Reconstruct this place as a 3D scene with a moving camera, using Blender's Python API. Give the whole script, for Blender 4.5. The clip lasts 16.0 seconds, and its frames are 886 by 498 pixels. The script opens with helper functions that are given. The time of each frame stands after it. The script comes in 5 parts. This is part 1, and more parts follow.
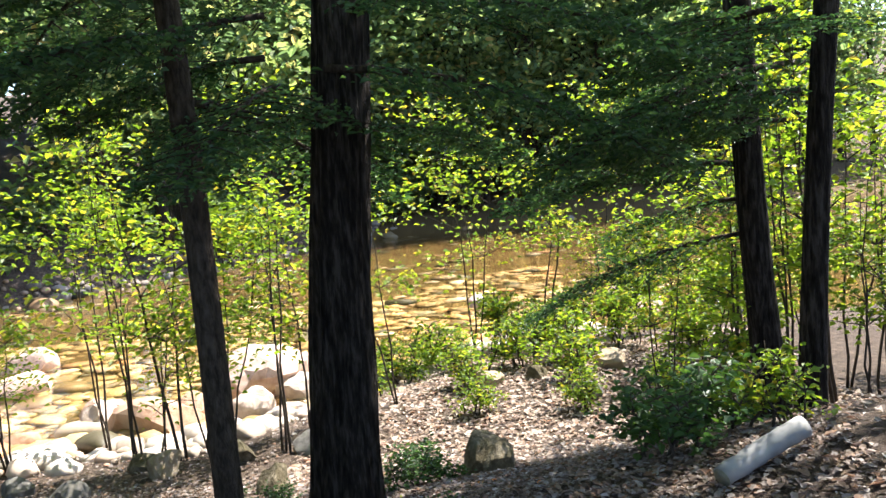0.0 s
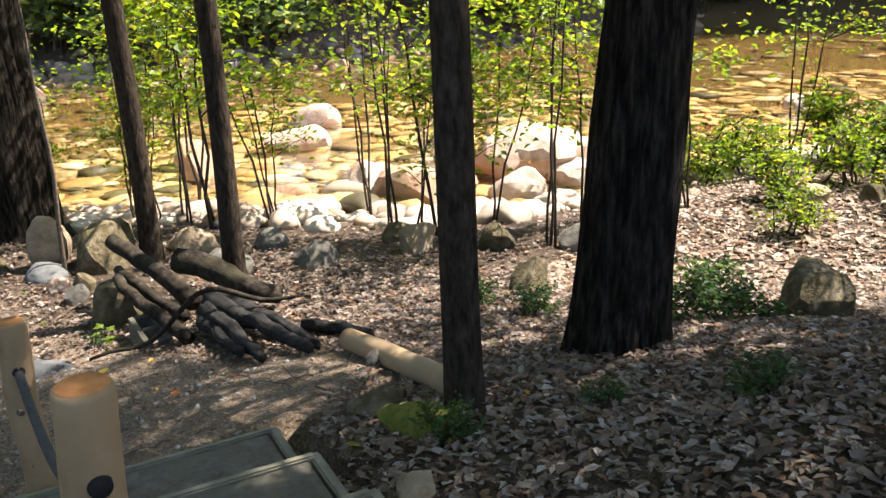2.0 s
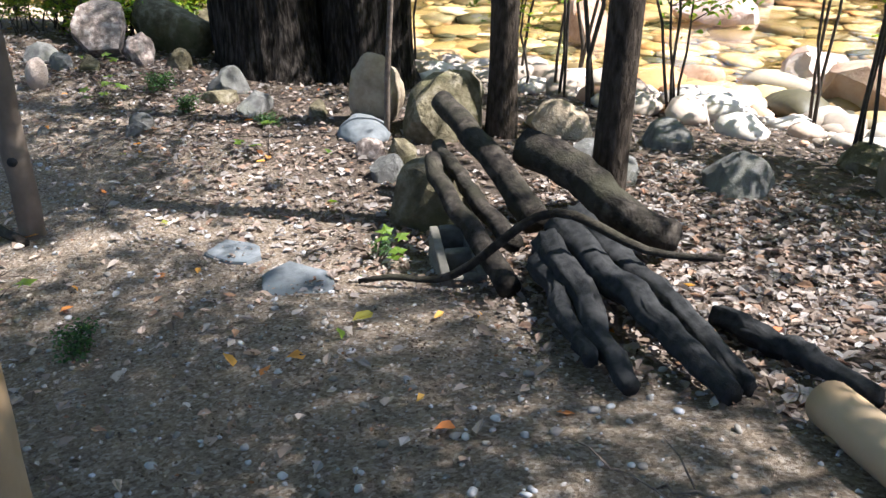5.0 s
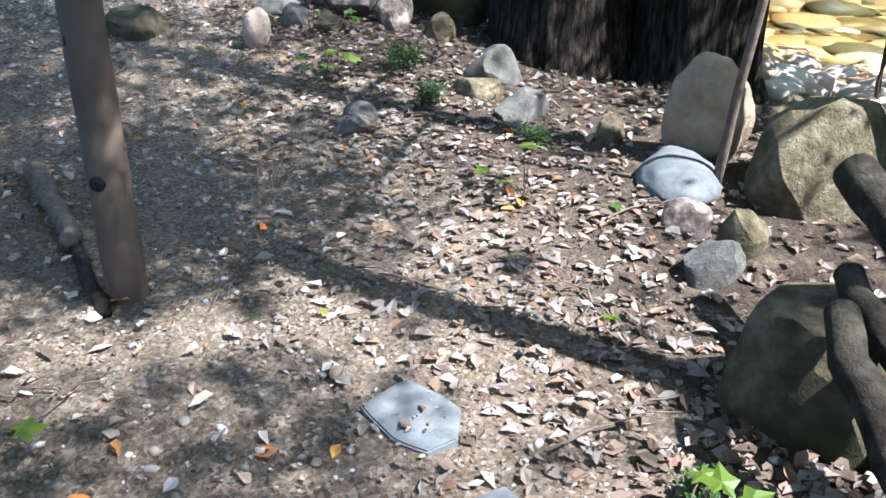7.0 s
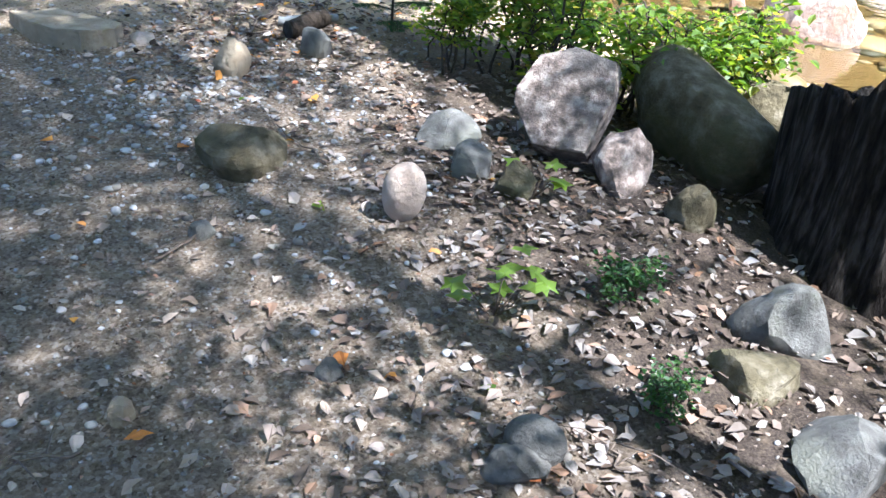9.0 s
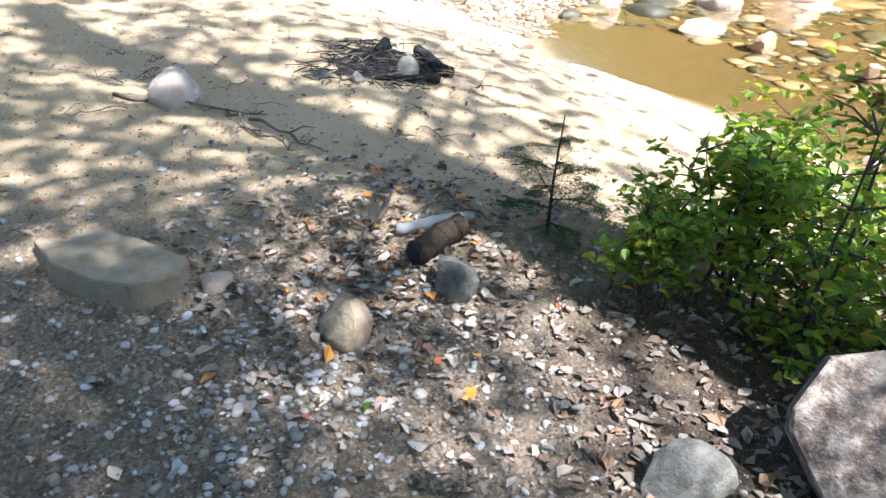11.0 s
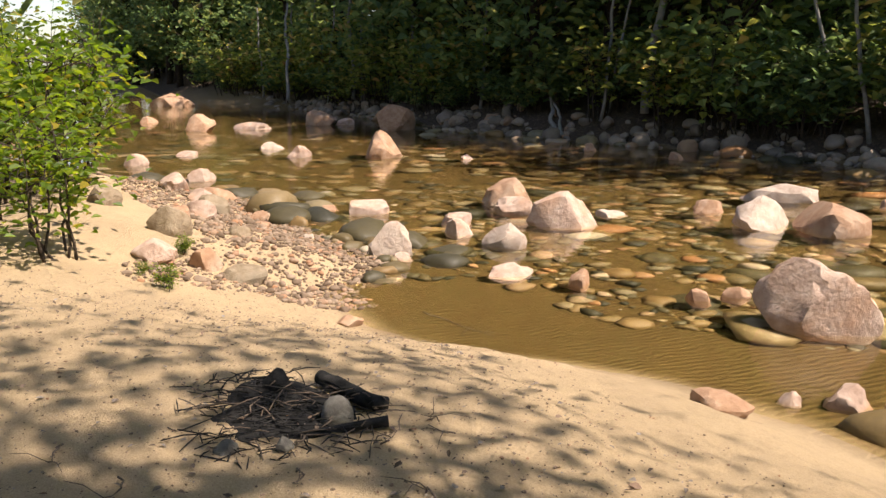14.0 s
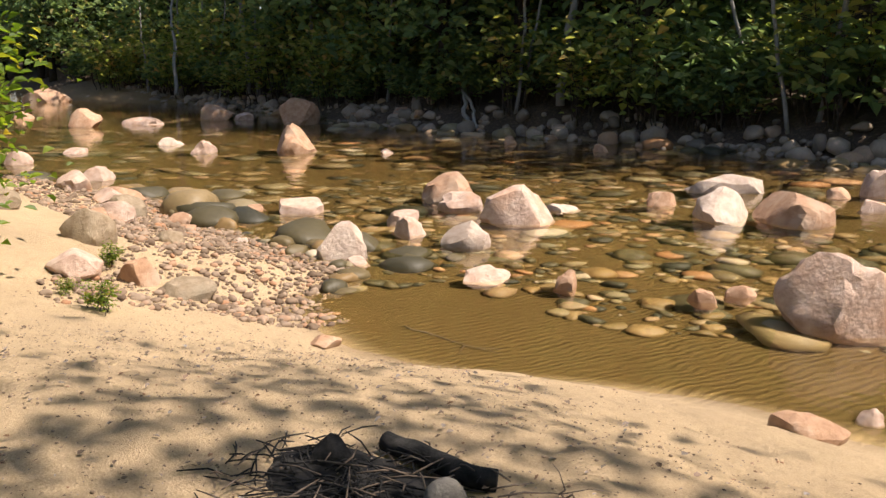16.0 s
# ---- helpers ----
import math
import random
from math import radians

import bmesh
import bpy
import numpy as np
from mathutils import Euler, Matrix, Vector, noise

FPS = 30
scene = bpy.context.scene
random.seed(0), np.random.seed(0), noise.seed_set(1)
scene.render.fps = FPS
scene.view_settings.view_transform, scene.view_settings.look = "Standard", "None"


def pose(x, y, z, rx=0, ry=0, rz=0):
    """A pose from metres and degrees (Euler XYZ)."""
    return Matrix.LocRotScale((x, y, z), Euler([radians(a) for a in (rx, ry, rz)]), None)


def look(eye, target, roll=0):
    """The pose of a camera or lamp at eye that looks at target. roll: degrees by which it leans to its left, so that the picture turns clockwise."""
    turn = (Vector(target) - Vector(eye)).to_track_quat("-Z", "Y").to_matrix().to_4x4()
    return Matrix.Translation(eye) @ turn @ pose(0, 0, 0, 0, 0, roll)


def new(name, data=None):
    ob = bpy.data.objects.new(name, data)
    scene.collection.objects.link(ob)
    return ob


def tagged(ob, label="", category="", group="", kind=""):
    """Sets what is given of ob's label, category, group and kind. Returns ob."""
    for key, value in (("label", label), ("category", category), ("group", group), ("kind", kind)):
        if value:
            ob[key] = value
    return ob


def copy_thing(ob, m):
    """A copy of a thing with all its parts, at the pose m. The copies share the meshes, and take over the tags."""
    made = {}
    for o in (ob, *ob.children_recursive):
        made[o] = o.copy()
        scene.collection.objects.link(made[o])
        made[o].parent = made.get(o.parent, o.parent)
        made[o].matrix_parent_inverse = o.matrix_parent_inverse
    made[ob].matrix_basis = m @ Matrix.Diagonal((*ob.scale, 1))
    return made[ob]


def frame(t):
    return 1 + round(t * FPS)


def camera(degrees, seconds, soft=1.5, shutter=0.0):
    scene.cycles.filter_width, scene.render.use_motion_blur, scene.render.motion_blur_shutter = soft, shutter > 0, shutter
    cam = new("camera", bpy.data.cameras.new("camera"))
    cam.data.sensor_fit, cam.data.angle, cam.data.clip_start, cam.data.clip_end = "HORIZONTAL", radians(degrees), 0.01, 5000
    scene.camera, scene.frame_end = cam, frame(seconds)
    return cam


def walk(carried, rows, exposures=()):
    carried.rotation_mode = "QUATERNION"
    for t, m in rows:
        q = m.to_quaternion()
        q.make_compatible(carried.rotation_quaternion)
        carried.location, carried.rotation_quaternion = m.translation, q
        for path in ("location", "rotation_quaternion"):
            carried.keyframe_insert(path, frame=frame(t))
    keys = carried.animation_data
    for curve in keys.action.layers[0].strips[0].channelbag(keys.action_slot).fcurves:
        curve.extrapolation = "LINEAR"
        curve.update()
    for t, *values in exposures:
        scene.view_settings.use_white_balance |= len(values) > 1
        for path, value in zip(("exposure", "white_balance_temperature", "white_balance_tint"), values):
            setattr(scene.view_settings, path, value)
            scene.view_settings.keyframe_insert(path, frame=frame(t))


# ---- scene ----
cam = camera(55.0, 16.0)
PATH = [
    (0, (0.783, -0.103, 3.621), (0.675, 1.885, 3.428), -5.0),
    (0.5, (0.711, 0.339, 3.508), (0.459, 2.298, 3.193), -3.9),
    (1, (0.642, 0.754, 3.371), (0.144, 2.639, 2.924), -3.3),
    (1.5, (0.555, 1.129, 3.257), (-0.077, 2.945, 2.706), -2.7),
    (2, (0.416, 1.485, 3.164), (-0.324, 3.235, 2.538), -2.3),
    (2.5, (0.221, 1.86, 3.031), (-0.614, 3.54, 2.338), -1.6),
    (3, (-0.016, 2.163, 2.935), (-0.971, 3.746, 2.173), -0.7),
    (3.5, (-0.228, 2.518, 2.829), (-1.333, 3.978, 2.023), -0.6),
    (4, (-0.573, 2.888, 2.686), (-1.755, 4.27, 1.854), 0.5),
    (4.2, (-0.699, 3.05, 2.621), (-1.918, 4.395, 1.782), 0.7),
    (6.3, (-2.383, 4.343, 2.077), (-3.948, 5.212, 1.184), 0.2),
    (6.5, (-2.588, 4.476, 2.03), (-4.182, 5.275, 1.125), 0.8),
    (7, (-3.101, 4.714, 2.026), (-4.742, 5.38, 1.097), 1.7),
    (7.5, (-3.645, 4.955, 2.09), (-5.312, 5.52, 1.14), 2.8),
    (8, (-4.202, 5.129, 2.114), (-5.891, 5.613, 1.158), 3.0),
    (8.5, (-4.745, 5.288, 2.125), (-6.462, 5.688, 1.182), 3.6),
    (9, (-5.34, 5.301, 2.137), (-7.091, 5.563, 1.206), 4.7),
    (9.5, (-5.907, 5.275, 2.15), (-7.682, 5.457, 1.246), 5.3),
    (9.7, (-6.16, 5.267, 2.158), (-7.938, 5.421, 1.255), 5.8),
    (11.8, (-7.742, 4.548, 2.733), (-9.496, 4.802, 1.807), -0.3),
    (12, (-7.921, 4.487, 2.725), (-9.691, 4.811, 1.852), -0.1),
    (12.5, (-8.19, 4.316, 2.706), (-10.006, 4.75, 1.987), -0.0),
    (13, (-8.442, 4.162, 2.69), (-10.275, 4.721, 2.116), -0.1),
    (13.5, (-8.756, 4.013, 2.655), (-10.568, 4.717, 2.185), 0.1),
    (14, (-9.08, 3.871, 2.606), (-10.842, 4.721, 2.188), -0.0),
    (14.5, (-9.456, 3.795, 2.552), (-11.149, 4.779, 2.146), 0.1),
    (15, (-9.838, 3.71, 2.496), (-11.489, 4.764, 2.088), 0.1),
    (15.5, (-10.263, 3.704, 2.424), (-11.891, 4.788, 2.008), 0.2),
    (16, (-10.662, 3.644, 2.393), (-12.293, 4.721, 1.969), 0.2),
]
walk(cam, [(t, look(eye, target, roll)) for t, eye, target, roll in PATH], [(0, 2.2, 6000, 12), (1.5, 2.0, 6600, 15), (3.5, 2.0, 5950, 13), (6.5, 2.25, 5300, 12), (9.5, 2.5, 5050, 11), (11.8, 1.75, 6200, 13), (12.5, 0.95, 7000, 17), (14, 0.95, 6850, 17), (16, 0.98, 6750, 17)])

# ---- light ----
world = bpy.data.worlds.new("world")
scene.world = world
world.use_nodes = True
wn = world.node_tree.nodes
sky = wn.new("ShaderNodeTexSky")
sky.sky_type, sky.sun_disc = "NISHITA", False
SUN = Vector((0.44, 0.42, 0.92)).normalized()
sky.sun_elevation = math.asin(SUN.z)
sky.sun_rotation = math.atan2(SUN.x, SUN.y)
world.node_tree.links.new(sky.outputs[0], wn["Background"].inputs[0])
wn["Background"].inputs[1].default_value = 0.105
sun = new("sun", bpy.data.lights.new("sun", "SUN"))
sun.data.energy, sun.data.angle, sun.data.color = 5.0, radians(0.6), (1.0, 0.93, 0.80)
sun.matrix_world = look(SUN * 60, (0, 0, 0))

# ---- materials ----


def mat(name):
    m = bpy.data.materials.new(name)
    m.use_nodes = True
    return m, m.node_tree.nodes, m.node_tree.links, m.node_tree.nodes["Principled BSDF"]


def ramp(nd, stops):
    r = nd.new("ShaderNodeValToRGB")
    e = r.color_ramp.elements
    while len(e) < len(stops):
        e.new(0.5)
    for k, (p, c) in enumerate(stops):
        e[k].position, e[k].color = p, (*c, 1)
    return r


def noise_node(nd, lk, scale, detail=6, rough=0.6, space="Object"):
    tc = nd.new("ShaderNodeTexCoord")
    n = nd.new("ShaderNodeTexNoise")
    n.inputs["Scale"].default_value, n.inputs["Detail"].default_value, n.inputs["Roughness"].default_value = scale, detail, rough
    lk.new(tc.outputs[space], n.inputs["Vector"])
    return n


def mixed(nd, lk, a, b, fac, mode="MIX"):
    x = nd.new("ShaderNodeMix")
    x.data_type, x.blend_type = "RGBA", mode
    for sock, v in ((x.inputs[6], a), (x.inputs[7], b), (x.inputs[0], fac)):
        if isinstance(v, (int, float)):
            sock.default_value = v
        elif isinstance(v, tuple):
            sock.default_value = (*v, 1)
        else:
            lk.new(v, sock)
    return x.outputs[2]


def bumped(nd, lk, bsdf, height, strength, distance=0.02):
    b = nd.new("ShaderNodeBump")
    b.inputs["Strength"].default_value, b.inputs["Distance"].default_value = strength, distance
    lk.new(height, b.inputs["Height"])
    lk.new(b.outputs[0], bsdf.inputs["Normal"])


def surface(name, stops, scale, rough=0.85, bump=0.4, dist=0.02, fine=None, stain=None, vary=0.0, island=False, metal=0.0):
    """Two-scale mottled surface: ramp over noise, stains over a larger noise, per-piece variation."""
    m, nd, lk, b = mat(name)
    n = noise_node(nd, lk, scale)
    r = ramp(nd, stops)
    lk.new(n.outputs[0], r.inputs[0])
    col = r.outputs[0]
    if stain:
        n2 = noise_node(nd, lk, scale * 0.17, 4)
        r2 = ramp(nd, [(0.48, (0, 0, 0)), (0.66, (1, 1, 1))])
        lk.new(n2.outputs[0], r2.inputs[0])
        col = mixed(nd, lk, col, stain, r2.outputs[0])
    if vary:
        hs = nd.new("ShaderNodeHueSaturation")
        if island:
            src = nd.new("ShaderNodeNewGeometry").outputs["Random Per Island"]
        else:
            src = nd.new("ShaderNodeObjectInfo").outputs["Random"]
        mr = nd.new("ShaderNodeMapRange")
        mr.inputs[3].default_value, mr.inputs[4].default_value = 1 - vary, 1 + vary
        lk.new(src, mr.inputs[0])
        lk.new(mr.outputs[0], hs.inputs["Value"])
        lk.new(col, hs.inputs["Color"])
        col = hs.outputs[0]
    lk.new(col, b.inputs["Base Color"])
    b.inputs["Roughness"].default_value, b.inputs["Metallic"].default_value = rough, metal
    b.inputs["Specular IOR Level"].default_value = 0.15 if rough > 0.84 else 0.35
    nf = noise_node(nd, lk, fine or scale * 5, 8, 0.7)
    bumped(nd, lk, b, nf.outputs[0], bump, dist)
    return m


def islands(name, stops, rough=0.8, bump_scale=40, bump=0.3, glow=0.0):
    """Pieces each with its own colour out of a ramp; glow: light let through thin leaves."""
    m, nd, lk, b = mat(name)
    g = nd.new("ShaderNodeNewGeometry")
    r = ramp(nd, stops)
    lk.new(g.outputs["Random Per Island"], r.inputs[0])
    n = noise_node(nd, lk, bump_scale, 4)
    col = mixed(nd, lk, r.outputs[0], n.outputs[0], 0.25, "OVERLAY")
    lk.new(col, b.inputs["Base Color"])
    b.inputs["Roughness"].default_value = rough
    b.inputs["Specular IOR Level"].default_value = 0.15 if rough > 0.74 else 0.4
    bumped(nd, lk, b, n.outputs[0], bump, 0.01)
    if glow:
        t = nd.new("ShaderNodeBsdfTranslucent")
        hs = nd.new("ShaderNodeHueSaturation")
        hs.inputs["Value"].default_value, hs.inputs["Saturation"].default_value, hs.inputs["Hue"].default_value = 2.2, 1.1, 0.485
        lk.new(col, hs.inputs["Color"])
        lk.new(hs.outputs[0], t.inputs[0])
        mx = nd.new("ShaderNodeMixShader")
        mx.inputs[0].default_value = glow
        lk.new(b.outputs[0], mx.inputs[1])
        lk.new(t.outputs[0], mx.inputs[2])
        lk.new(mx.outputs[0], nd["Material Output"].inputs[0])
    return m


M_LEAF = islands("broad_leaf", [(0, (0.055, 0.10, 0.014)), (0.5, (0.10, 0.165, 0.020)), (0.85, (0.16, 0.21, 0.026)), (1, (0.26, 0.22, 0.035))], 0.5, 30, 0.2, 0.55)
M_LEAF_DARK = islands("dark_leaf", [(0, (0.02, 0.05, 0.012)), (0.6, (0.035, 0.08, 0.018)), (1, (0.06, 0.11, 0.02))], 0.55, 30, 0.2, 0.35)
M_NEEDLE = islands("needles", [(0, (0.016, 0.042, 0.014)), (0.6, (0.03, 0.07, 0.02)), (1, (0.055, 0.10, 0.025))], 0.6, 30, 0.1, 0.35)
M_FAR = islands("far_leaf", [(0, (0.06, 0.10, 0.045)), (0.5, (0.11, 0.17, 0.062)), (0.9, (0.18, 0.225, 0.075)), (1, (0.30, 0.25, 0.09))], 0.7, 3, 0.1, 0.5)
M_LITTER = islands("dead_leaf", [(0, (0.072, 0.050, 0.036)), (0.3, (0.151, 0.112, 0.086)), (0.6, (0.223, 0.194, 0.173)), (0.82, (0.180, 0.101, 0.058)), (1, (0.331, 0.302, 0.281))], 0.8, 60, 0.4, 0.12)
# pale dead leaves; on the river bank the paleness carries strong sunlight
M_DRY_LIT = islands("dry_pale_lit_leaf", [(0, (0.20, 0.14, 0.10)), (0.4, (0.34, 0.26, 0.20)), (0.75, (0.46, 0.39, 0.33)), (1, (0.30, 0.17, 0.10))], 0.8, 60, 0.4, 0.12)
M_CRUMB = islands("leaf_crumb", [(0, (0.035, 0.024, 0.017)), (0.35, (0.10, 0.066, 0.044)), (0.6, (0.20, 0.15, 0.115)), (0.85, (0.33, 0.28, 0.24)), (1, (0.17, 0.075, 0.035))], 0.85, 80, 0.3, 0.05)
M_ORANGE = islands("orange_leaf", [(0, (0.42, 0.14, 0.03)), (0.5, (0.5, 0.28, 0.05)), (1, (0.30, 0.09, 0.04))], 0.7, 60, 0.3, 0.25)
M_PEBBLE = islands("pebble", [(0, (0.11, 0.095, 0.08)), (0.35, (0.19, 0.165, 0.14)), (0.6, (0.26, 0.24, 0.225)), (0.85, (0.38, 0.365, 0.36)), (1, (0.27, 0.19, 0.13))], 0.8, 50, 0.4)
M_BED = islands("river_stone", [(0, (0.024, 0.022, 0.011)), (0.3, (0.075, 0.058, 0.024)), (0.55, (0.19, 0.115, 0.042)), (0.8, (0.17, 0.145, 0.085)), (0.92, (0.27, 0.125, 0.048)), (1, (0.33, 0.28, 0.20))], 0.6, 12, 0.5)
# brighter golden copy of M_BED, the sun on the bed put into its colour
M_BED_LIT = islands("lit_golden_river_stone", [(0, (0.09, 0.06, 0.02)), (0.35, (0.24, 0.155, 0.055)), (0.65, (0.34, 0.25, 0.11)), (0.85, (0.38, 0.18, 0.06)), (1, (0.44, 0.37, 0.24))], 0.6, 12, 0.5)
# near bank stones, with the sunlight put into their pale colours
M_BANK_LIT = islands("sunlit_bank_stone", [(0, (0.20, 0.15, 0.11)), (0.4, (0.34, 0.275, 0.22)), (0.75, (0.46, 0.40, 0.34)), (1, (0.40, 0.20, 0.10))], 0.8, 14, 0.5)
M_GRAVEL = islands("bar_gravel", [(0, (0.11, 0.075, 0.05)), (0.4, (0.19, 0.135, 0.095)), (0.75, (0.27, 0.20, 0.145)), (1, (0.30, 0.16, 0.09))], 0.85, 20, 0.5)
# far bank stones, colours lowered to stand for the shade there
M_BANK_SHADED = islands("shore_stone", [(0, (0.136, 0.116, 0.095)), (0.4, (0.231, 0.184, 0.143)), (0.75, (0.299, 0.245, 0.197)), (1, (0.286, 0.184, 0.116))], 0.8, 14, 0.5)


def bark(name, stops, across, along, depth):
    """Bark furrowed along the trunk."""
    m, nd, lk, b = mat(name)
    tc = nd.new("ShaderNodeTexCoord")
    mp = nd.new("ShaderNodeMapping")
    mp.inputs["Scale"].default_value = (across, across, along)
    lk.new(tc.outputs["Object"], mp.inputs[0])
    n = nd.new("ShaderNodeTexNoise")
    n.inputs["Scale"].default_value, n.inputs["Detail"].default_value, n.inputs["Roughness"].default_value = 1.0, 7, 0.62
    lk.new(mp.outputs[0], n.inputs["Vector"])
    r = ramp(nd, stops)
    lk.new(n.outputs[0], r.inputs[0])
    big = noise_node(nd, lk, 2.5, 4)
    lk.new(mixed(nd, lk, r.outputs[0], big.outputs[0], 0.35, "OVERLAY"), b.inputs["Base Color"])
    b.inputs["Roughness"].default_value = 0.95
    b.inputs["Specular IOR Level"].default_value = 0.1
    bumped(nd, lk, b, n.outputs[0], 1.0, depth)
    return m


M_BARK = bark("dark_bark", [(0.36, (0.007, 0.005, 0.004)), (0.5, (0.022, 0.017, 0.013)), (0.64, (0.060, 0.049, 0.040))], 30, 5.0, 0.09)
M_BARK2 = bark("grey_bark", [(0.36, (0.018, 0.013, 0.009)), (0.5, (0.038, 0.028, 0.020)), (0.68, (0.066, 0.050, 0.037))], 34, 11, 0.03)
M_TWIG = surface("twig_bark", [(0.3, (0.07, 0.052, 0.04)), (0.7, (0.17, 0.13, 0.10))], 30, 0.9, 0.4, 0.005)
M_LOG = surface("old_log_bark", [(0.34, (0.008, 0.006, 0.005)), (0.5, (0.026, 0.020, 0.015)), (0.68, (0.075, 0.061, 0.047))], 14, 0.95, 1.0, 0.02, 45, (0.04, 0.035, 0.022))
M_STEM = surface("dark_stem", [(0.3, (0.028, 0.022, 0.016)), (0.7, (0.075, 0.058, 0.044))], 30, 0.9, 0.4, 0.005)
M_CHAR = surface("charred_wood", [(0.3, (0.008, 0.008, 0.008)), (0.7, (0.035, 0.033, 0.032))], 22, 0.9, 0.8, 0.01)
M_POST = surface("peeled_pine", [(0.25, (0.240, 0.144, 0.068)), (0.6, (0.336, 0.224, 0.120)), (0.85, (0.384, 0.280, 0.160))], 5, 0.7, 0.25, 0.004, 60, (0.30, 0.22, 0.14))
M_ENDGRAIN = surface("end_grain", [(0.3, (0.42, 0.15, 0.05)), (0.7, (0.56, 0.25, 0.09))], 26, 0.8, 0.3, 0.003)
M_PLANK = surface("weathered_timber", [(0.3, (0.13, 0.12, 0.09)), (0.7, (0.25, 0.23, 0.18))], 10, 0.9, 0.5, 0.006, 90, (0.17, 0.17, 0.11))
M_CONC = surface("concrete", [(0.3, (0.075, 0.066, 0.053)), (0.7, (0.16, 0.145, 0.118))], 18, 0.95, 0.5, 0.006, 120, (0.12, 0.11, 0.085))
M_GRANITE = surface("grey_granite", [(0.25, (0.062, 0.056, 0.049)), (0.5, (0.125, 0.115, 0.103)), (0.75, (0.21, 0.198, 0.18))], 16, 0.85, 0.9, 0.02, 70, (0.20, 0.19, 0.15), 0.15)
M_SLATE = surface("blue_grey_slab", [(0.3, (0.080, 0.083, 0.085)), (0.7, (0.155, 0.157, 0.158))], 14, 0.85, 0.5, 0.01, 70, (0.12, 0.13, 0.135), 0.1)
M_TAN = surface("tan_stone", [(0.3, (0.20, 0.145, 0.092)), (0.7, (0.37, 0.295, 0.21))], 9, 0.9, 0.8, 0.03, 30, (0.22, 0.18, 0.13), 0.12)
M_MOSSY = surface("mossy_rock", [(0.3, (0.055, 0.045, 0.027)), (0.5, (0.13, 0.105, 0.062)), (0.7, (0.25, 0.21, 0.15))], 10, 0.95, 1.0, 0.05, 22, (0.085, 0.08, 0.035), 0.15)
M_PINK = surface("pink_granite", [(0.25, (0.26, 0.165, 0.12)), (0.5, (0.42, 0.30, 0.235)), (0.75, (0.54, 0.42, 0.35))], 6, 0.8, 0.7, 0.05, 14, (0.44, 0.25, 0.15), 0.14)
M_PALE = surface("pale_granite", [(0.25, (0.29, 0.21, 0.16)), (0.55, (0.44, 0.35, 0.285)), (0.8, (0.56, 0.475, 0.40))], 6, 0.8, 0.7, 0.05, 14, (0.48, 0.36, 0.28), 0.1)
M_RUST = surface("orange_granite", [(0.25, (0.24, 0.13, 0.075)), (0.55, (0.39, 0.235, 0.145)), (0.8, (0.50, 0.355, 0.26))], 6, 0.75, 0.7, 0.05, 14, (0.40, 0.30, 0.22), 0.14)
M_SPECK = surface("speckled_slab", [(0.36, (0.07, 0.055, 0.045)), (0.5, (0.20, 0.15, 0.125)), (0.64, (0.40, 0.33, 0.28))], 18, 0.9, 0.9, 0.02, 60, (0.12, 0.105, 0.095))
M_BIRCH = surface("birch_bark", [(0.3, (0.168, 0.164, 0.155)), (0.7, (0.260, 0.252, 0.239))], 8, 0.8, 0.3, 0.006, 40, (0.25, 0.22, 0.19))
M_ROPE = surface("dark_rope", [(0.3, (0.03, 0.03, 0.035)), (0.7, (0.08, 0.08, 0.085))], 60, 0.8, 0.7, 0.006, 200)
M_MOSS = surface("moss", [(0.3, (0.10, 0.12, 0.02)), (0.7, (0.24, 0.23, 0.05))], 25, 0.95, 0.9, 0.02, 150)


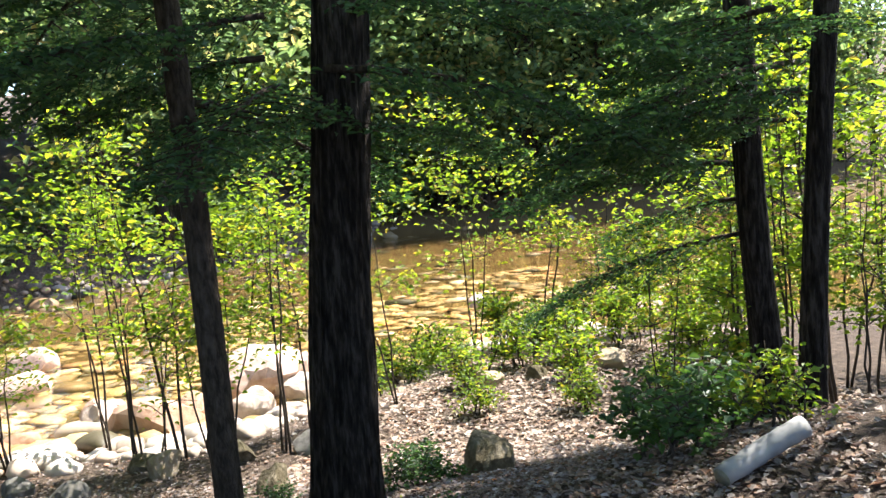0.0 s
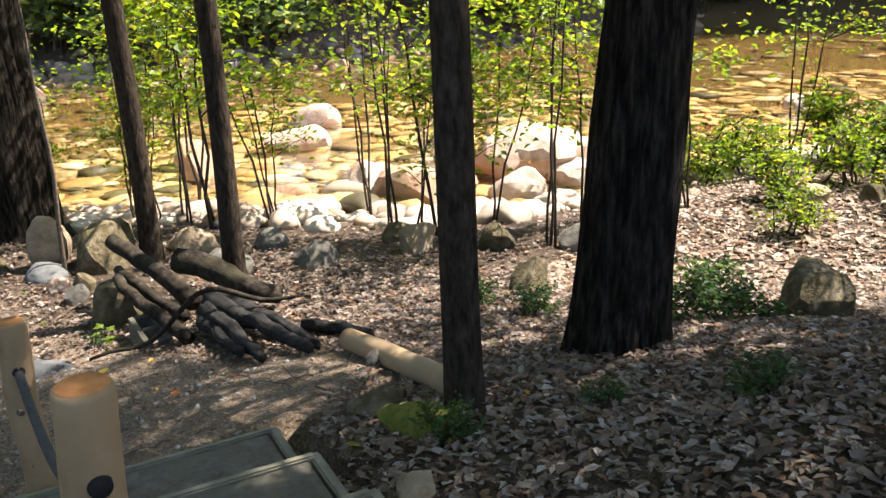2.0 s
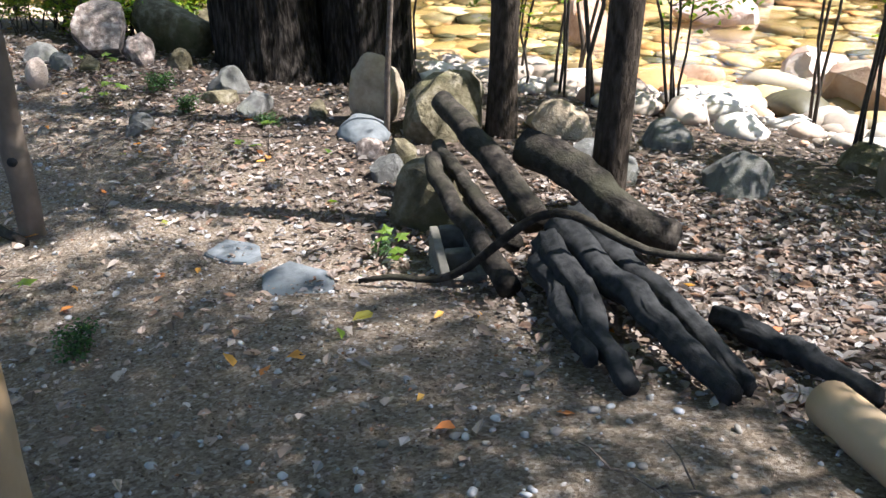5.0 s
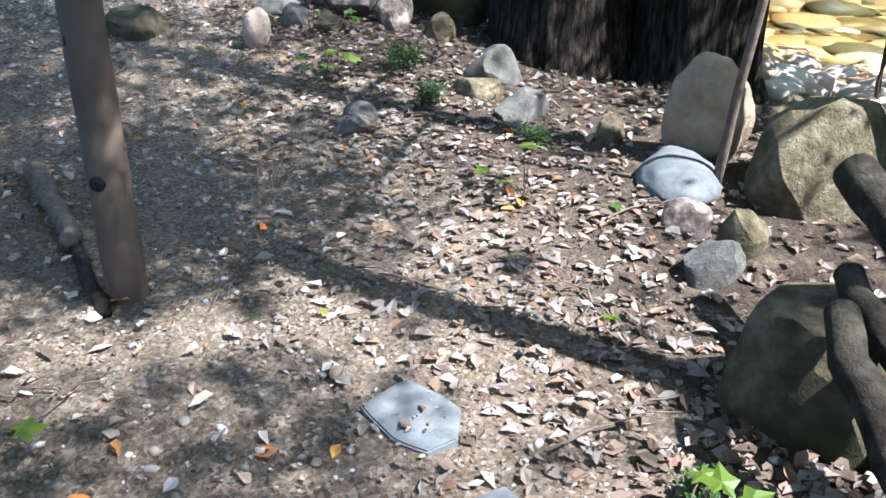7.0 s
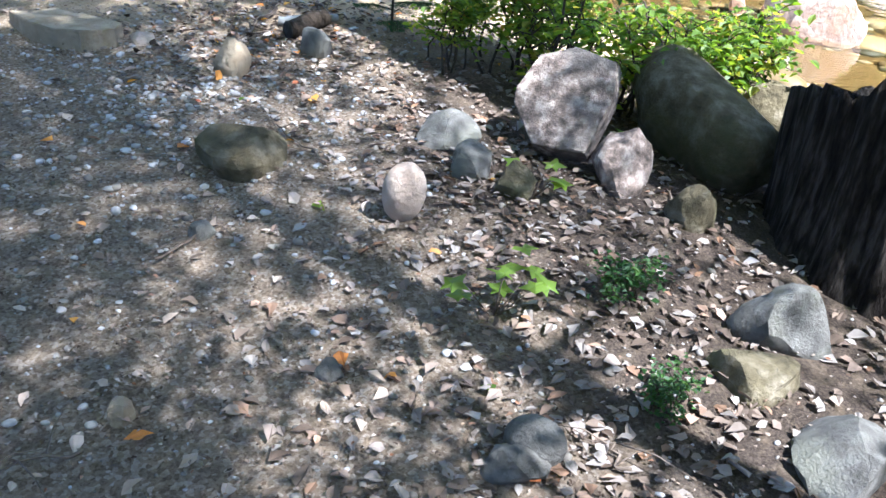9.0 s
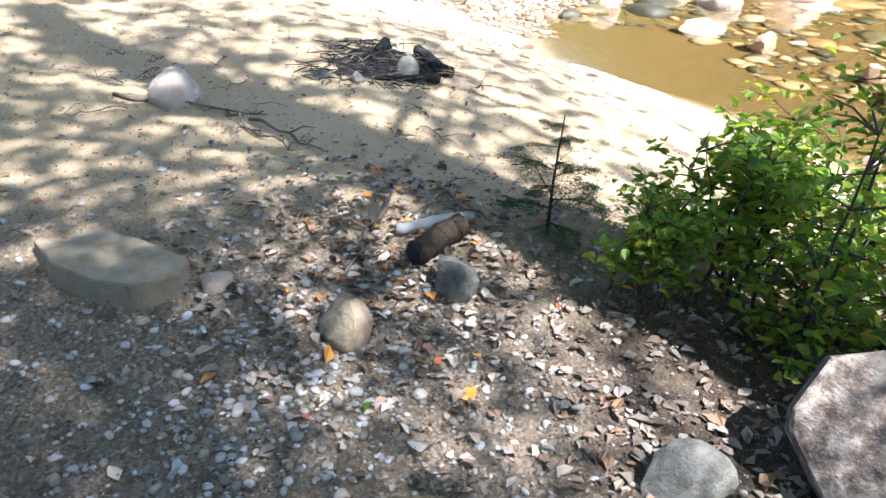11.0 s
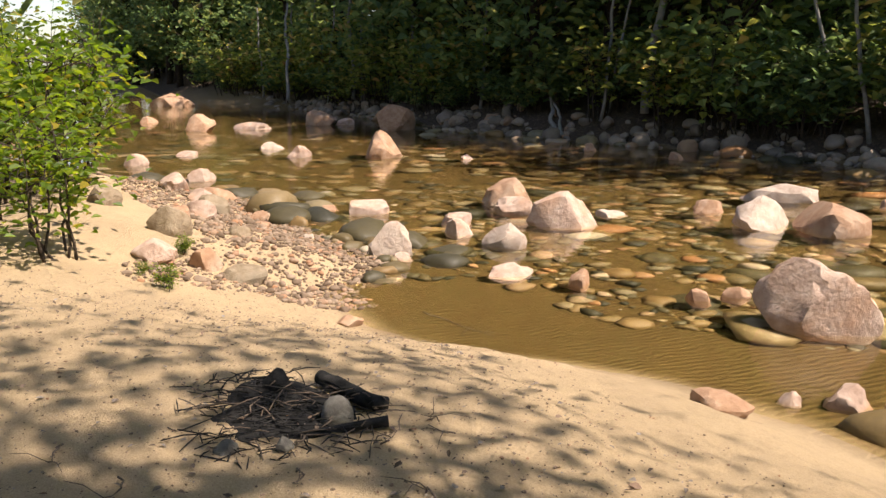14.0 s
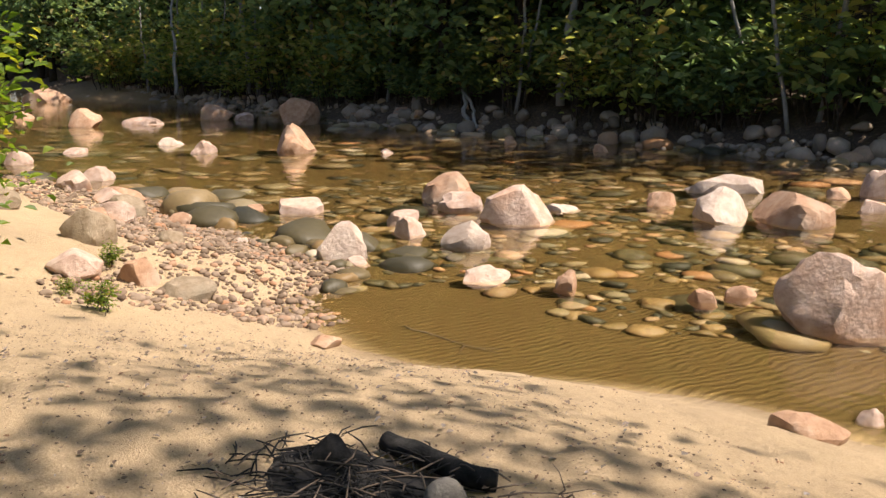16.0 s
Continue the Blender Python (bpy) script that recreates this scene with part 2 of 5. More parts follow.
def ground_material():
    m, nd, lk, b = mat("forest_floor_and_sand")
    at = nd.new("ShaderNodeAttribute")
    at.attribute_name = "cover"
    sep = nd.new("ShaderNodeSeparateColor")
    lk.new(at.outputs["Color"], sep.inputs[0])
    grit = noise_node(nd, lk, 90, 8, 0.75)
    mid = noise_node(nd, lk, 9, 6, 0.7)
    big = noise_node(nd, lk, 0.9, 5, 0.6)
    r_soil = ramp(nd, [(0.35, (0.028, 0.020, 0.015)), (0.5, (0.075, 0.055, 0.042)), (0.7, (0.15, 0.115, 0.09))])
    lk.new(grit.outputs[0], r_soil.inputs[0])
    r_path = ramp(nd, [(0.36, (0.065, 0.045, 0.030)), (0.5, (0.20, 0.148, 0.104)), (0.66, (0.36, 0.285, 0.215))])
    lk.new(grit.outputs[0], r_path.inputs[0])
    # single grains of the grit, each of its own tone
    tg = nd.new("ShaderNodeTexCoord")
    cell = nd.new("ShaderNodeTexVoronoi")
    cell.inputs["Scale"].default_value = 75.0
    lk.new(tg.outputs["Object"], cell.inputs["Vector"])
    grain_tone = nd.new("ShaderNodeSeparateColor")
    lk.new(cell.outputs["Color"], grain_tone.inputs[0])
    r_grain = ramp(nd, [(0.0, (0.07, 0.048, 0.032)), (0.35, (0.17, 0.125, 0.088)), (0.7, (0.27, 0.215, 0.165)), (1.0, (0.46, 0.40, 0.34))])
    lk.new(grain_tone.outputs[0], r_grain.inputs[0])
    path_col = mixed(nd, lk, r_path.outputs[0], r_grain.outputs[0], 0.5)
    r_sand = ramp(nd, [(0.3, (0.38, 0.275, 0.165)), (0.5, (0.52, 0.385, 0.24)), (0.75, (0.61, 0.47, 0.31))])
    lk.new(grit.outputs[0], r_sand.inputs[0])
    # ragged borders between the covers
    def border(sock):
        a = nd.new("ShaderNodeMath")
        a.operation = "MULTIPLY_ADD"
        lk.new(mid.outputs[0], a.inputs[0])
        a.inputs[1].default_value = 0.9
        a.inputs[2].default_value = -0.45
        s = nd.new("ShaderNodeMath")
        lk.new(sock, s.inputs[0])
        lk.new(a.outputs[0], s.inputs[1])
        s.use_clamp = True
        return s.outputs[0]
    col = mixed(nd, lk, r_soil.outputs[0], path_col, border(sep.outputs[0]))
    col = mixed(nd, lk, col, r_sand.outputs[0], border(sep.outputs[1]))
    r_wet = mixed(nd, lk, (0.15, 0.088, 0.030), (0.085, 0.062, 0.022), big.outputs[0])
    col = mixed(nd, lk, col, r_wet, sep.outputs[2])
    tone = ramp(nd, [(0.3, (0.40, 0.40, 0.40)), (0.7, (0.62, 0.60, 0.58))])
    lk.new(big.outputs[0], tone.inputs[0])
    col = mixed(nd, lk, col, tone.outputs[0], 0.5, "OVERLAY")
    lk.new(col, b.inputs["Base Color"])
    b.inputs["Roughness"].default_value = 0.92
    b.inputs["Specular IOR Level"].default_value = 0.12
    add = nd.new("ShaderNodeMath")
    add.operation = "MULTIPLY_ADD"
    lk.new(mid.outputs[0], add.inputs[0])
    add.inputs[1].default_value = 1.6
    lk.new(grit.outputs[0], add.inputs[2])
    # sand ripples under the shallow water
    tc = nd.new("ShaderNodeTexCoord")
    wave = nd.new("ShaderNodeTexWave")
    wave.bands_direction = "X"
    wave.inputs["Scale"].default_value, wave.inputs["Distortion"].default_value, wave.inputs["Detail Scale"].default_value = 3.4, 7.0, 0.8
    lk.new(tc.outputs["Object"], wave.inputs["Vector"])
    rip = nd.new("ShaderNodeMath")
    rip.operation = "MULTIPLY"
    lk.new(wave.outputs["Fac"], rip.inputs[0])
    lk.new(sep.outputs[2], rip.inputs[1])
    tot = nd.new("ShaderNodeMath")
    lk.new(add.outputs[0], tot.inputs[0])
    lk.new(rip.outputs[0], tot.inputs[1])
    bumped(nd, lk, b, tot.outputs[0], 0.9, 0.035)
    return m


def water_material():
    m, nd, lk, b = mat("clear_river_water")
    b.inputs["Base Color"].default_value = (0.88, 0.84, 0.62, 1)
    b.inputs["Roughness"].default_value, b.inputs["IOR"].default_value = 0.03, 1.33
    b.inputs["Transmission Weight"].default_value = 1.0
    tc = nd.new("ShaderNodeTexCoord")
    mp = nd.new("ShaderNodeMapping")
    mp.inputs["Scale"].default_value = (1.0, 2.2, 1.0)
    mp.inputs["Rotation"].default_value = (0, 0, radians(8))
    lk.new(tc.outputs["Object"], mp.inputs[0])
    n1 = nd.new("ShaderNodeTexNoise")
    n1.inputs["Scale"].default_value, n1.inputs["Detail"].default_value = 2.4, 5
    lk.new(mp.outputs[0], n1.inputs["Vector"])
    bumped(nd, lk, b, n1.outputs[0], 0.16, 0.05)
    return m


# ---- shape of the ground ----


def ss(a, b, x):
    t = min(1.0, max(0.0, (x - a) / (b - a)))
    return t * t * (3 - 2 * t)


def shore(x):
    y = 8.6 + 2.6 * ss(-12.5, -4, x) + 5.5 * ss(-4, 2, x) + 14 * ss(3, 40, x)
    y -= 1.75 * ss(-14.0, -16.9, x)
    y += 1.1 * ss(-18.2, -19.6, x) - 0.5 * ss(-19, -24, x) - 4 * ss(-25.5, -34, x) - 14 * ss(-34, -90, x)
    return y + 0.3 * ss(-14.5, -13, x)


def far_shore(x):
    return 24.2 + 24 * ss(-21, -2, x) + 14 * ss(3, 40, x) - 4.0 * ss(-24, -42, x) - 8 * ss(-52, -110, x)


def land(x, y):
    base = 0.55 + 0.38 * ss(-7.2, -11.2, x) - 0.05 * ss(-11, -14, x)
    rise = 0.21 * max(0.0, x + 4.6) * (1 - ss(4, 9.2, y))
    rise += 0.16 * max(0.0, 2.5 - y) + 0.05 * max(0.0, 3 - y) * ss(-9, -16, x)
    return base + min(rise, 4 + 0.05 * rise)


def ground_z(x, y):
    d = shore(x) - y
    if d > 0:
        z = land(x, y) * (ss(0, 4.2, d) * 0.75 + 0.25 * ss(0, 1.2, d))
        # the treads are dug into the slope
        u, v = (x + 1.69) * 0.76 - (y - 4.4) * 0.64, -(x + 1.69) * 0.64 - (y - 4.4) * 0.76
        if -0.15 < u < 2.0 and -0.1 < v < 1.3:
            z = min(z, 1.02 + max(0, u) * 0.30)
        return z + 0.035 * noise.noise((x * 0.9, y * 0.9, 0)) + (0.012 + 0.014 * ss(-10, -12, x)) * noise.noise((x * 4, y * 4, 3)) * ss(0, 0.6, d) + 0.016 * ss(-10, -11.5, x) * ss(0, 0.8, d) * noise.noise((x * 8, y * 8, 6))
    e = y - far_shore(x)
    if e < 0:
        w = min(-d, -e)
        return -min(0.75, 0.11 * w + 0.04 * ss(0, 1, w)) + 0.02 * noise.noise((x * 1.3, y * 1.3, 5))
    return 0.35 * ss(0, 1.5, e) + 0.30 * e - 0.17 * max(0, e - 25) + 0.25 * noise.noise((x * 0.25, y * 0.25, 9)) * ss(0, 4, e)


# ---- builders ----


def thing(name, label, category, at=(0, 0, 0), group="", kind="", rz=0):
    ob = new(name)
    ob.matrix_world = pose(*at, 0, 0, rz)
    return tagged(ob, label, category, group, kind)


def raw(name, verts, faces, material, smooth=True):
    me = bpy.data.meshes.new(name)
    me.from_pydata([tuple(v) for v in verts], [], faces)
    me.materials.append(material)
    if smooth:
        me.shade_smooth()
    return me


def part(name, data, material=None, parent=None, label="", m=None):
    """A bmesh or mesh as one object, under parent where one is given."""
    if isinstance(data, bmesh.types.BMesh):
        me = bpy.data.meshes.new(name)
        data.to_mesh(me)
        data.free()
        me.materials.append(material)
        me.shade_smooth()
        data = me
    ob = new(name, data)
    if parent is not None:
        ob.parent = parent
    if m is not None:
        ob.matrix_basis = m
    return tagged(ob, label)


def tube(path, radii, seg=10, ridge=0.0, seed=0, caps=True):
    """Vertices and faces of a tapered tube along a path of points."""
    vs, fs = [], []
    path = [Vector(p) for p in path]
    side = None
    for k, p in enumerate(path):
        d = (path[min(k + 1, len(path) - 1)] - path[max(k - 1, 0)]).normalized()
        if side is None:
            side = d.orthogonal().normalized()
        side = (side - d * side.dot(d)).normalized()
        up = d.cross(side)
        for s in range(seg):
            a = 2 * math.pi * s / seg
            r = radii[k]
            if ridge:
                c, sn = math.cos(a), math.sin(a)
                r *= 1 + ridge * (noise.noise((c * 5 + seed, sn * 5, k * 0.22)) + 0.6 * noise.noise((c * 11, sn * 11 + seed, k * 0.35)))
            vs.append(p + (side * math.cos(a) + up * math.sin(a)) * r)
    for k in range(len(path) - 1):
        for s in range(seg):
            a, b = k * seg + s, k * seg + (s + 1) % seg
            fs.append((a, b, b + seg, a + seg))
    if caps:
        fs.append(tuple(range(seg))[::-1])
        fs.append(tuple(range((len(path) - 1) * seg, len(path) * seg)))
    return vs, fs


def merge(pieces):
    vs, fs = [], []
    for v, f in pieces:
        o = len(vs)
        vs += v
        fs += [tuple(i + o for i in q) for q in f]
    return vs, fs


def leaves(rng, centres, size, flat=0.5, slim=0.55, droop=0.0, fold=0.16, rag=0.08):
    """Folded six-sided leaves, one at each centre."""
    vs, fs = [], []
    for c in centres:
        s = size * rng.uniform(0.6, 1.35)
        n = Vector((rng.gauss(0, flat), rng.gauss(0, flat), 1)).normalized()
        a = rng.uniform(0, 6.283)
        d = Vector((math.cos(a), math.sin(a), -droop))
        d = (d - n * d.dot(n)).normalized()
        w = n.cross(d)
        c = Vector(c)
        o = len(vs)
        h = n * (s * fold)
        jig = [d * (s * rng.uniform(-rag, rag)) + w * (s * rng.uniform(-rag, rag)) for _ in range(6)]
        vs += [q + j for q, j in zip([c - d * s * 0.5, c - d * s * 0.15 + w * s * slim * 0.5 + h, c + d * s * 0.2 + w * s * slim * 0.42 + h * 0.8, c + d * s * 0.55 - h, c + d * s * 0.2 - w * s * slim * 0.42 + h * 0.8, c - d * s * 0.15 - w * s * slim * 0.5 + h], jig)]
        fs += [(o, o + 1, o + 2, o + 3), (o, o + 3, o + 4, o + 5)]
    return vs, fs


def wavy(rng, a, b, n, sway):
    a, b = Vector(a), Vector(b)
    out, off = [], Vector()
    for k in range(n + 1):
        out.append(a.lerp(b, k / n) + off * (1 if 0 < k else 0))
        off += Vector((rng.gauss(0, sway), rng.gauss(0, sway), rng.gauss(0, sway * 0.5)))
    return out


def rock_mesh(name, w, d, h, seed, material, sub=3, jag=0.22, sink=0.25, facets=0):
    """A weathered stone: its base lies at z = 0 less the sunk part."""
    bm = bmesh.new()
    bmesh.ops.create_icosphere(bm, subdivisions=sub, radius=1)
    rng = random.Random(seed)
    cuts = [(Vector((rng.gauss(0, 1), rng.gauss(0, 1), rng.gauss(0.2, 0.8))).normalized(), rng.uniform(0.55, 0.88)) for _ in range(facets)]
    for v in bm.verts:
        p = v.co.copy()
        k = 1 + jag * noise.noise(p * 1.1 + Vector((seed * 3.1, 0, 0))) + jag * 0.45 * noise.noise(p * 2.6 + Vector((0, seed * 1.7, 0))) + jag * 0.16 * noise.noise(p * 7 + Vector((0, 0, seed)))
        p *= k
        for n, lim in cuts:
            over = p.dot(n) - lim
            if over > 0:
                p -= n * over * 0.95
        v.co = Vector((p.x * w * 0.5, p.y * d * 0.5, (p.z * 0.5 + 0.5 - sink) * h / (1 - sink)))
    me = bpy.data.meshes.new(name)
    bm.to_mesh(me)
    bm.free()
    me.materials.append(material)
    me.shade_smooth()
    me.set_sharp_from_angle(angle=radians(26))
    return me


def rock(name, label, x, y, w, h, material, seed, z=None, d=None, rz=None, jag=0.28, sink=0.38, facets=6, group="", tilt=0, sub=3):
    me = rock_mesh(name, w, d or w * 0.8, h, seed, material, sub, jag, sink, facets)
    ob = new(name, me)
    z = ground_z(x, y) if z is None else z
    ob.matrix_world = pose(x, y, z, tilt, 0, rz if rz is not None else (seed * 47) % 360)
    return tagged(ob, label, "rock" if "boulder" not in name else "boulder", group)


def slab_mesh(name, w, d, h, seed, material, n=9):
    """A flat broken slab: an uneven many-cornered outline with worn edges."""
    rng = random.Random(seed)
    bm = bmesh.new()
    out = []
    for k in range(n):
        a = 2 * math.pi * (k + rng.uniform(-0.38, 0.38)) / n
        q = (abs(math.cos(a)) ** 3.2 + abs(math.sin(a)) ** 3.2) ** (-1 / 3.2)
        r = q * rng.uniform(0.76, 1.06)
        out.append(bm.verts.new((0.5 * w * r * math.cos(a), 0.5 * d * r * math.sin(a), 0)))
    f = bm.faces.new(out)
    top = bmesh.ops.extrude_face_region(bm, geom=[f])
    up = [v for v in top["geom"] if isinstance(v, bmesh.types.BMVert)]
    for v in up:
        v.co = Vector((v.co.x * 0.97, v.co.y * 0.97, h * rng.uniform(0.96, 1.04)))
    bmesh.ops.recalc_face_normals(bm, faces=bm.faces[:])
    bmesh.ops.bevel(bm, geom=[e for e in bm.edges if all(v in up for v in e.verts)], offset=min(h * 0.08, 0.005), segments=2, affect="EDGES")
    bmesh.ops.triangulate(bm, faces=bm.faces[:])
    bmesh.ops.subdivide_edges(bm, edges=[e for e in bm.edges if e.calc_length() > w * 0.12], cuts=2, use_grid_fill=True)
    for v in bm.verts:
        v.co.z += h * 0.10 * noise.noise(v.co * (4 / w) + Vector((seed, 0, 0)))
    me = bpy.data.meshes.new(name)
    bm.to_mesh(me)
    bm.free()
    me.materials.append(material)
    me.shade_smooth()
    me.set_sharp_from_angle(angle=radians(30))
    return me


def slab(name, label, x, y, w, d, h, material, seed, rz, up, tilt=0):
    ob = new(name, slab_mesh(name, w, d, h, seed, material))
    ob.matrix_world = pose(x, y, ground_z(x, y) - up, tilt, 0, rz)
    return tagged(ob, label, "stone slab")


def strew(name, n, spots, size, material, label, flatten=0.55, seed=1, category="stones", sink=0.3):
    """A crowd of small stones as one object; spots(rng) gives x, y, z and a scale or None."""
    rng = random.Random(seed)
    bm = bmesh.new()
    bmesh.ops.create_icosphere(bm, subdivisions=2, radius=0.5)
    base = np.array([v.co[:] for v in bm.verts])
    tri = np.array([[v.index for v in f.verts] for f in bm.faces])
    bm.free()
    nr = np.random.default_rng(seed)
    vs, fs = [], []
    for k in range(n):
        spot = spots(rng)
        if spot is None:
            continue
        x, y, z, s = spot
        s *= size * rng.uniform(0.5, 1.5)
        axes = nr.normal(size=(5, 3))
        axes /= np.linalg.norm(axes, axis=1)[:, None]
        p = base.copy()
        for ax, lim in zip(axes, nr.uniform(0.24, 0.42, 5)):
            p -= np.maximum(p @ ax - lim, 0)[:, None] * ax * 0.9
        p *= 1 + nr.uniform(-0.04, 0.04, (len(base), 1))
        p = p * np.array([s, s * rng.uniform(0.6, 1), s * flatten * rng.uniform(0.7, 1.2)])
        a = rng.uniform(0, 6.28)
        p = p @ np.array([[math.cos(a), math.sin(a), 0], [-math.sin(a), math.cos(a), 0], [0, 0, 1]])
        fs.append(tri + len(vs) * len(base))
        vs.append(p + (x, y, z + s * flatten * (0.5 - sink)))
    v, f = np.concatenate(vs), np.concatenate(fs)
    return tagged(new(name, raw(name, v.tolist(), f.tolist(), material)), label, category, "", "stuff")


# ---- setting ----


def cover(x, y):
    """How much path grit, beach sand and river bed lies at a place."""
    d = shore(x) - y
    e = y - far_shore(x)
    if e > 0:
        return 0.0, 0.0, 0.0
    bed = ss(0.28, -0.3, d)
    line = 4.9 + 0.25 * math.sin(x * 0.8) if x > -8.5 else 4.6
    path = ss(-0.9, -1.9, x) * ss(1.45, 0.6, abs(y - line))
    path = max(path, ss(-7.5, -9, x) * ss(6.2, 5.0, y) * ss(-2.5, 0.5, y))
    sand = ss(-9.6, -11.6, x) * ss(-3, 0, y) * (1 - ss(-19, -23, x) * ss(5.0, 3.4, y))
    sand = max(sand, 0.45 * ss(0.9, 0.2, d) * ss(-4, -7, x))
    return path, sand, bed


def build_ground():
    xs = np.unique(np.concatenate([np.linspace(-420, -60, 14), np.linspace(-60, -21, 60), np.linspace(-21, -9.5, 190), np.linspace(-9.5, 3, 120), np.linspace(3, 20, 30), np.linspace(20, 320, 16)]).round(3))
    ys = np.unique(np.concatenate([np.linspace(-220, -12, 10), np.linspace(-12, 0, 24), np.linspace(0, 9, 140), np.linspace(9, 14, 50), np.linspace(14, 45, 70), np.linspace(45, 330, 18)]).round(3))
    nx = len(xs)
    vs = [(x, y, ground_z(x, y)) for y in ys.tolist() for x in xs.tolist()]
    fs = [(j * nx + i, j * nx + i + 1, (j + 1) * nx + i + 1, (j + 1) * nx + i) for j in range(len(ys) - 1) for i in range(nx - 1)]
    me = raw("ground", vs, fs, ground_material())
    col = me.color_attributes.new("cover", "FLOAT_COLOR", "POINT")
    col.data.foreach_set("color", [c for v in vs for c in (*cover(v[0], v[1]), 1.0)])
    tagged(new("ground", me), "forest floor, gritty path, sand beach and river bed", "ground", "", "structure")


build_ground()
wv = [(x, y, 0.0) for y in (-30, 0, 6, 12, 20, 30, 60, 90) for x in (-400, -60, -30, -18, -8, 4, 30, 300)]
wf = [(j * 8 + i, j * 8 + i + 1, j * 8 + i + 9, j * 8 + i + 8) for j in range(7) for i in range(7)]
water = tagged(new("water", raw("water", wv, wf, water_material())), "clear shallow amber river water over stones", "water", "", "structure")
water.visible_shadow = False

# ---- trees ----


def bark_trunk(name, r0, r1, h, lean, seed, material, seg=20, ridge=0.12, flare=0.5, rings=34):
    rng = random.Random(seed)
    path, rad = [], []
    for k in range(rings + 1):
        t = (k / rings) ** 1.6
        path.append((lean[0] * t * h + 0.03 * math.sin(t * 9 + seed), lean[1] * t * h, -0.15 + t * (h + 0.15)))
        z = t * h
        rad.append((r0 + (r1 - r0) * t) * (1 + flare * math.exp(-z / 0.22)))
    return raw(name, *tube(path, rad, seg, ridge, seed), material), path


def crown_mesh(name, seed, n, size, radius, height, material, clumps=26, flat=0.7, slim=0.6, hollow=0.4):
    rng = random.Random(seed)
    spots = []
    cl = []
    for _ in range(clumps):
        a, t = rng.uniform(0, 6.283), rng.uniform(0, 1)
        r = radius * (hollow + (1 - hollow) * rng.random()) * (0.35 + 0.75 * math.sin(math.pi * (0.15 + 0.75 * t)))
        cl.append((r * math.cos(a), r * math.sin(a), height * t, rng.uniform(0.18, 0.42) * radius))
    for _ in range(n):
        x, y, z, s = rng.choice(cl)
        spots.append((x + rng.gauss(0, s), y + rng.gauss(0, s), z + rng.gauss(0, s * 0.45)))
    twigs = [tube(wavy(rng, (0, 0, max(0, z - height * 0.25)), (x, y, z), 4, 0.05), [0.05, 0.04, 0.03, 0.02, 0.008], 5) for x, y, z, s in cl]
    v, f = leaves(rng, spots, size, flat, slim)
    return raw(name, v, f, material, False), raw("branchwork", *merge(twigs), M_BARK2)


CROWN_A = crown_mesh("crown", 11, 3600, 0.17, 3.3, 4.2, M_LEAF, 34)
CROWN_B = crown_mesh("crown", 12, 3200, 0.16, 2.8, 5.0, M_LEAF, 30)
CROWN_FAR = [crown_mesh("crown", 20 + k, 1900, 0.42, 3.4, 11.0, M_FAR, 40, 0.7, 0.6, 0.2) for k in range(3)]


def forest_tree(label, x, y, r, h, lean=(0, 0), seed=1, crown=None, crown_z=6.0, material=M_BARK, seg=20, ridge=0.12, flare=0.5, scale=1.0):
    t = thing("tree", label, "tree", (x, y, ground_z(x, y)), "trees along the path")
    me, path = bark_trunk("trunk", r, r * 0.5, h, lean, seed, material, seg, ridge, flare)
    part("trunk", me, parent=t)
    if crown:
        top = Vector((lean[0] * crown_z, lean[1] * crown_z, crown_z))
        m = Matrix.Translation(top) @ Matrix.Rotation(seed * 1.3, 4, "Z") @ Matrix.Scale(scale, 4)
        part("crown", crown[0], parent=t, m=m)
        part("branchwork", crown[1], parent=t, m=m)
    return t


def bough_mesh(seed, length):
    """A drooping hemlock bough with flat sprays of short needles."""
    rng = random.Random(seed)
    main = [Vector((length * t, 0.12 * math.sin(3 * t + seed), 0.10 * length * t - 0.30 * length * t * t)) for t in np.linspace(0, 1, 9).tolist()]
    wood = [tube(main, [0.022 * (1 - 0.9 * k / 8) + 0.003 for k in range(9)], 6)]
    spots = []
    for k in range(34):
        t = 0.12 + 0.88 * k / 34
        i = min(7, int(t * 8))
        p = main[i].lerp(main[i + 1], t * 8 - i)
        side = 1 if k % 2 else -1
        ln = length * 0.34 * (1.08 - t) + 0.12
        tip = p + Vector((ln * 0.55, side * ln, -0.22 * ln + rng.gauss(0, 0.04)))
        wood.append(tube([p, p.lerp(tip, 0.5) + Vector((0, 0, 0.02)), tip], [0.006, 0.004, 0.002], 4, caps=False))
        for _ in range(46):
            s = rng.random()
            q = p.lerp(tip, s)
            w = 0.11 * (1.1 - s * 0.7)
            spots.append((q.x + rng.gauss(0, w), q.y + rng.gauss(0, w), q.z + rng.gauss(0, 0.018)))
    v, f = leaves(rng, spots, 0.052, 0.35, 0.30)
    return raw("needle_sprays", v, f, M_NEEDLE, False), raw("branch", *merge(wood), M_BARK2)


BOUGHS = [bough_mesh(31, 1.9), bough_mesh(32, 2.5), bough_mesh(33, 1.5)]


def boughs(tree, seed, zs, spread=(0, 360), r=0.1):
    rng = random.Random(seed)
    for z in zs:
        a = rng.uniform(*spread)
        m = pose(r * math.cos(radians(a)), r * math.sin(radians(a)), z, 0, rng.uniform(-6, 10), a) @ Matrix.Scale(rng.uniform(0.8, 1.2), 4)
        needles, wood = BOUGHS[rng.randrange(3)]
        b = part("branch", wood, parent=tree, m=m)
        part("needle_sprays", needles, parent=b)


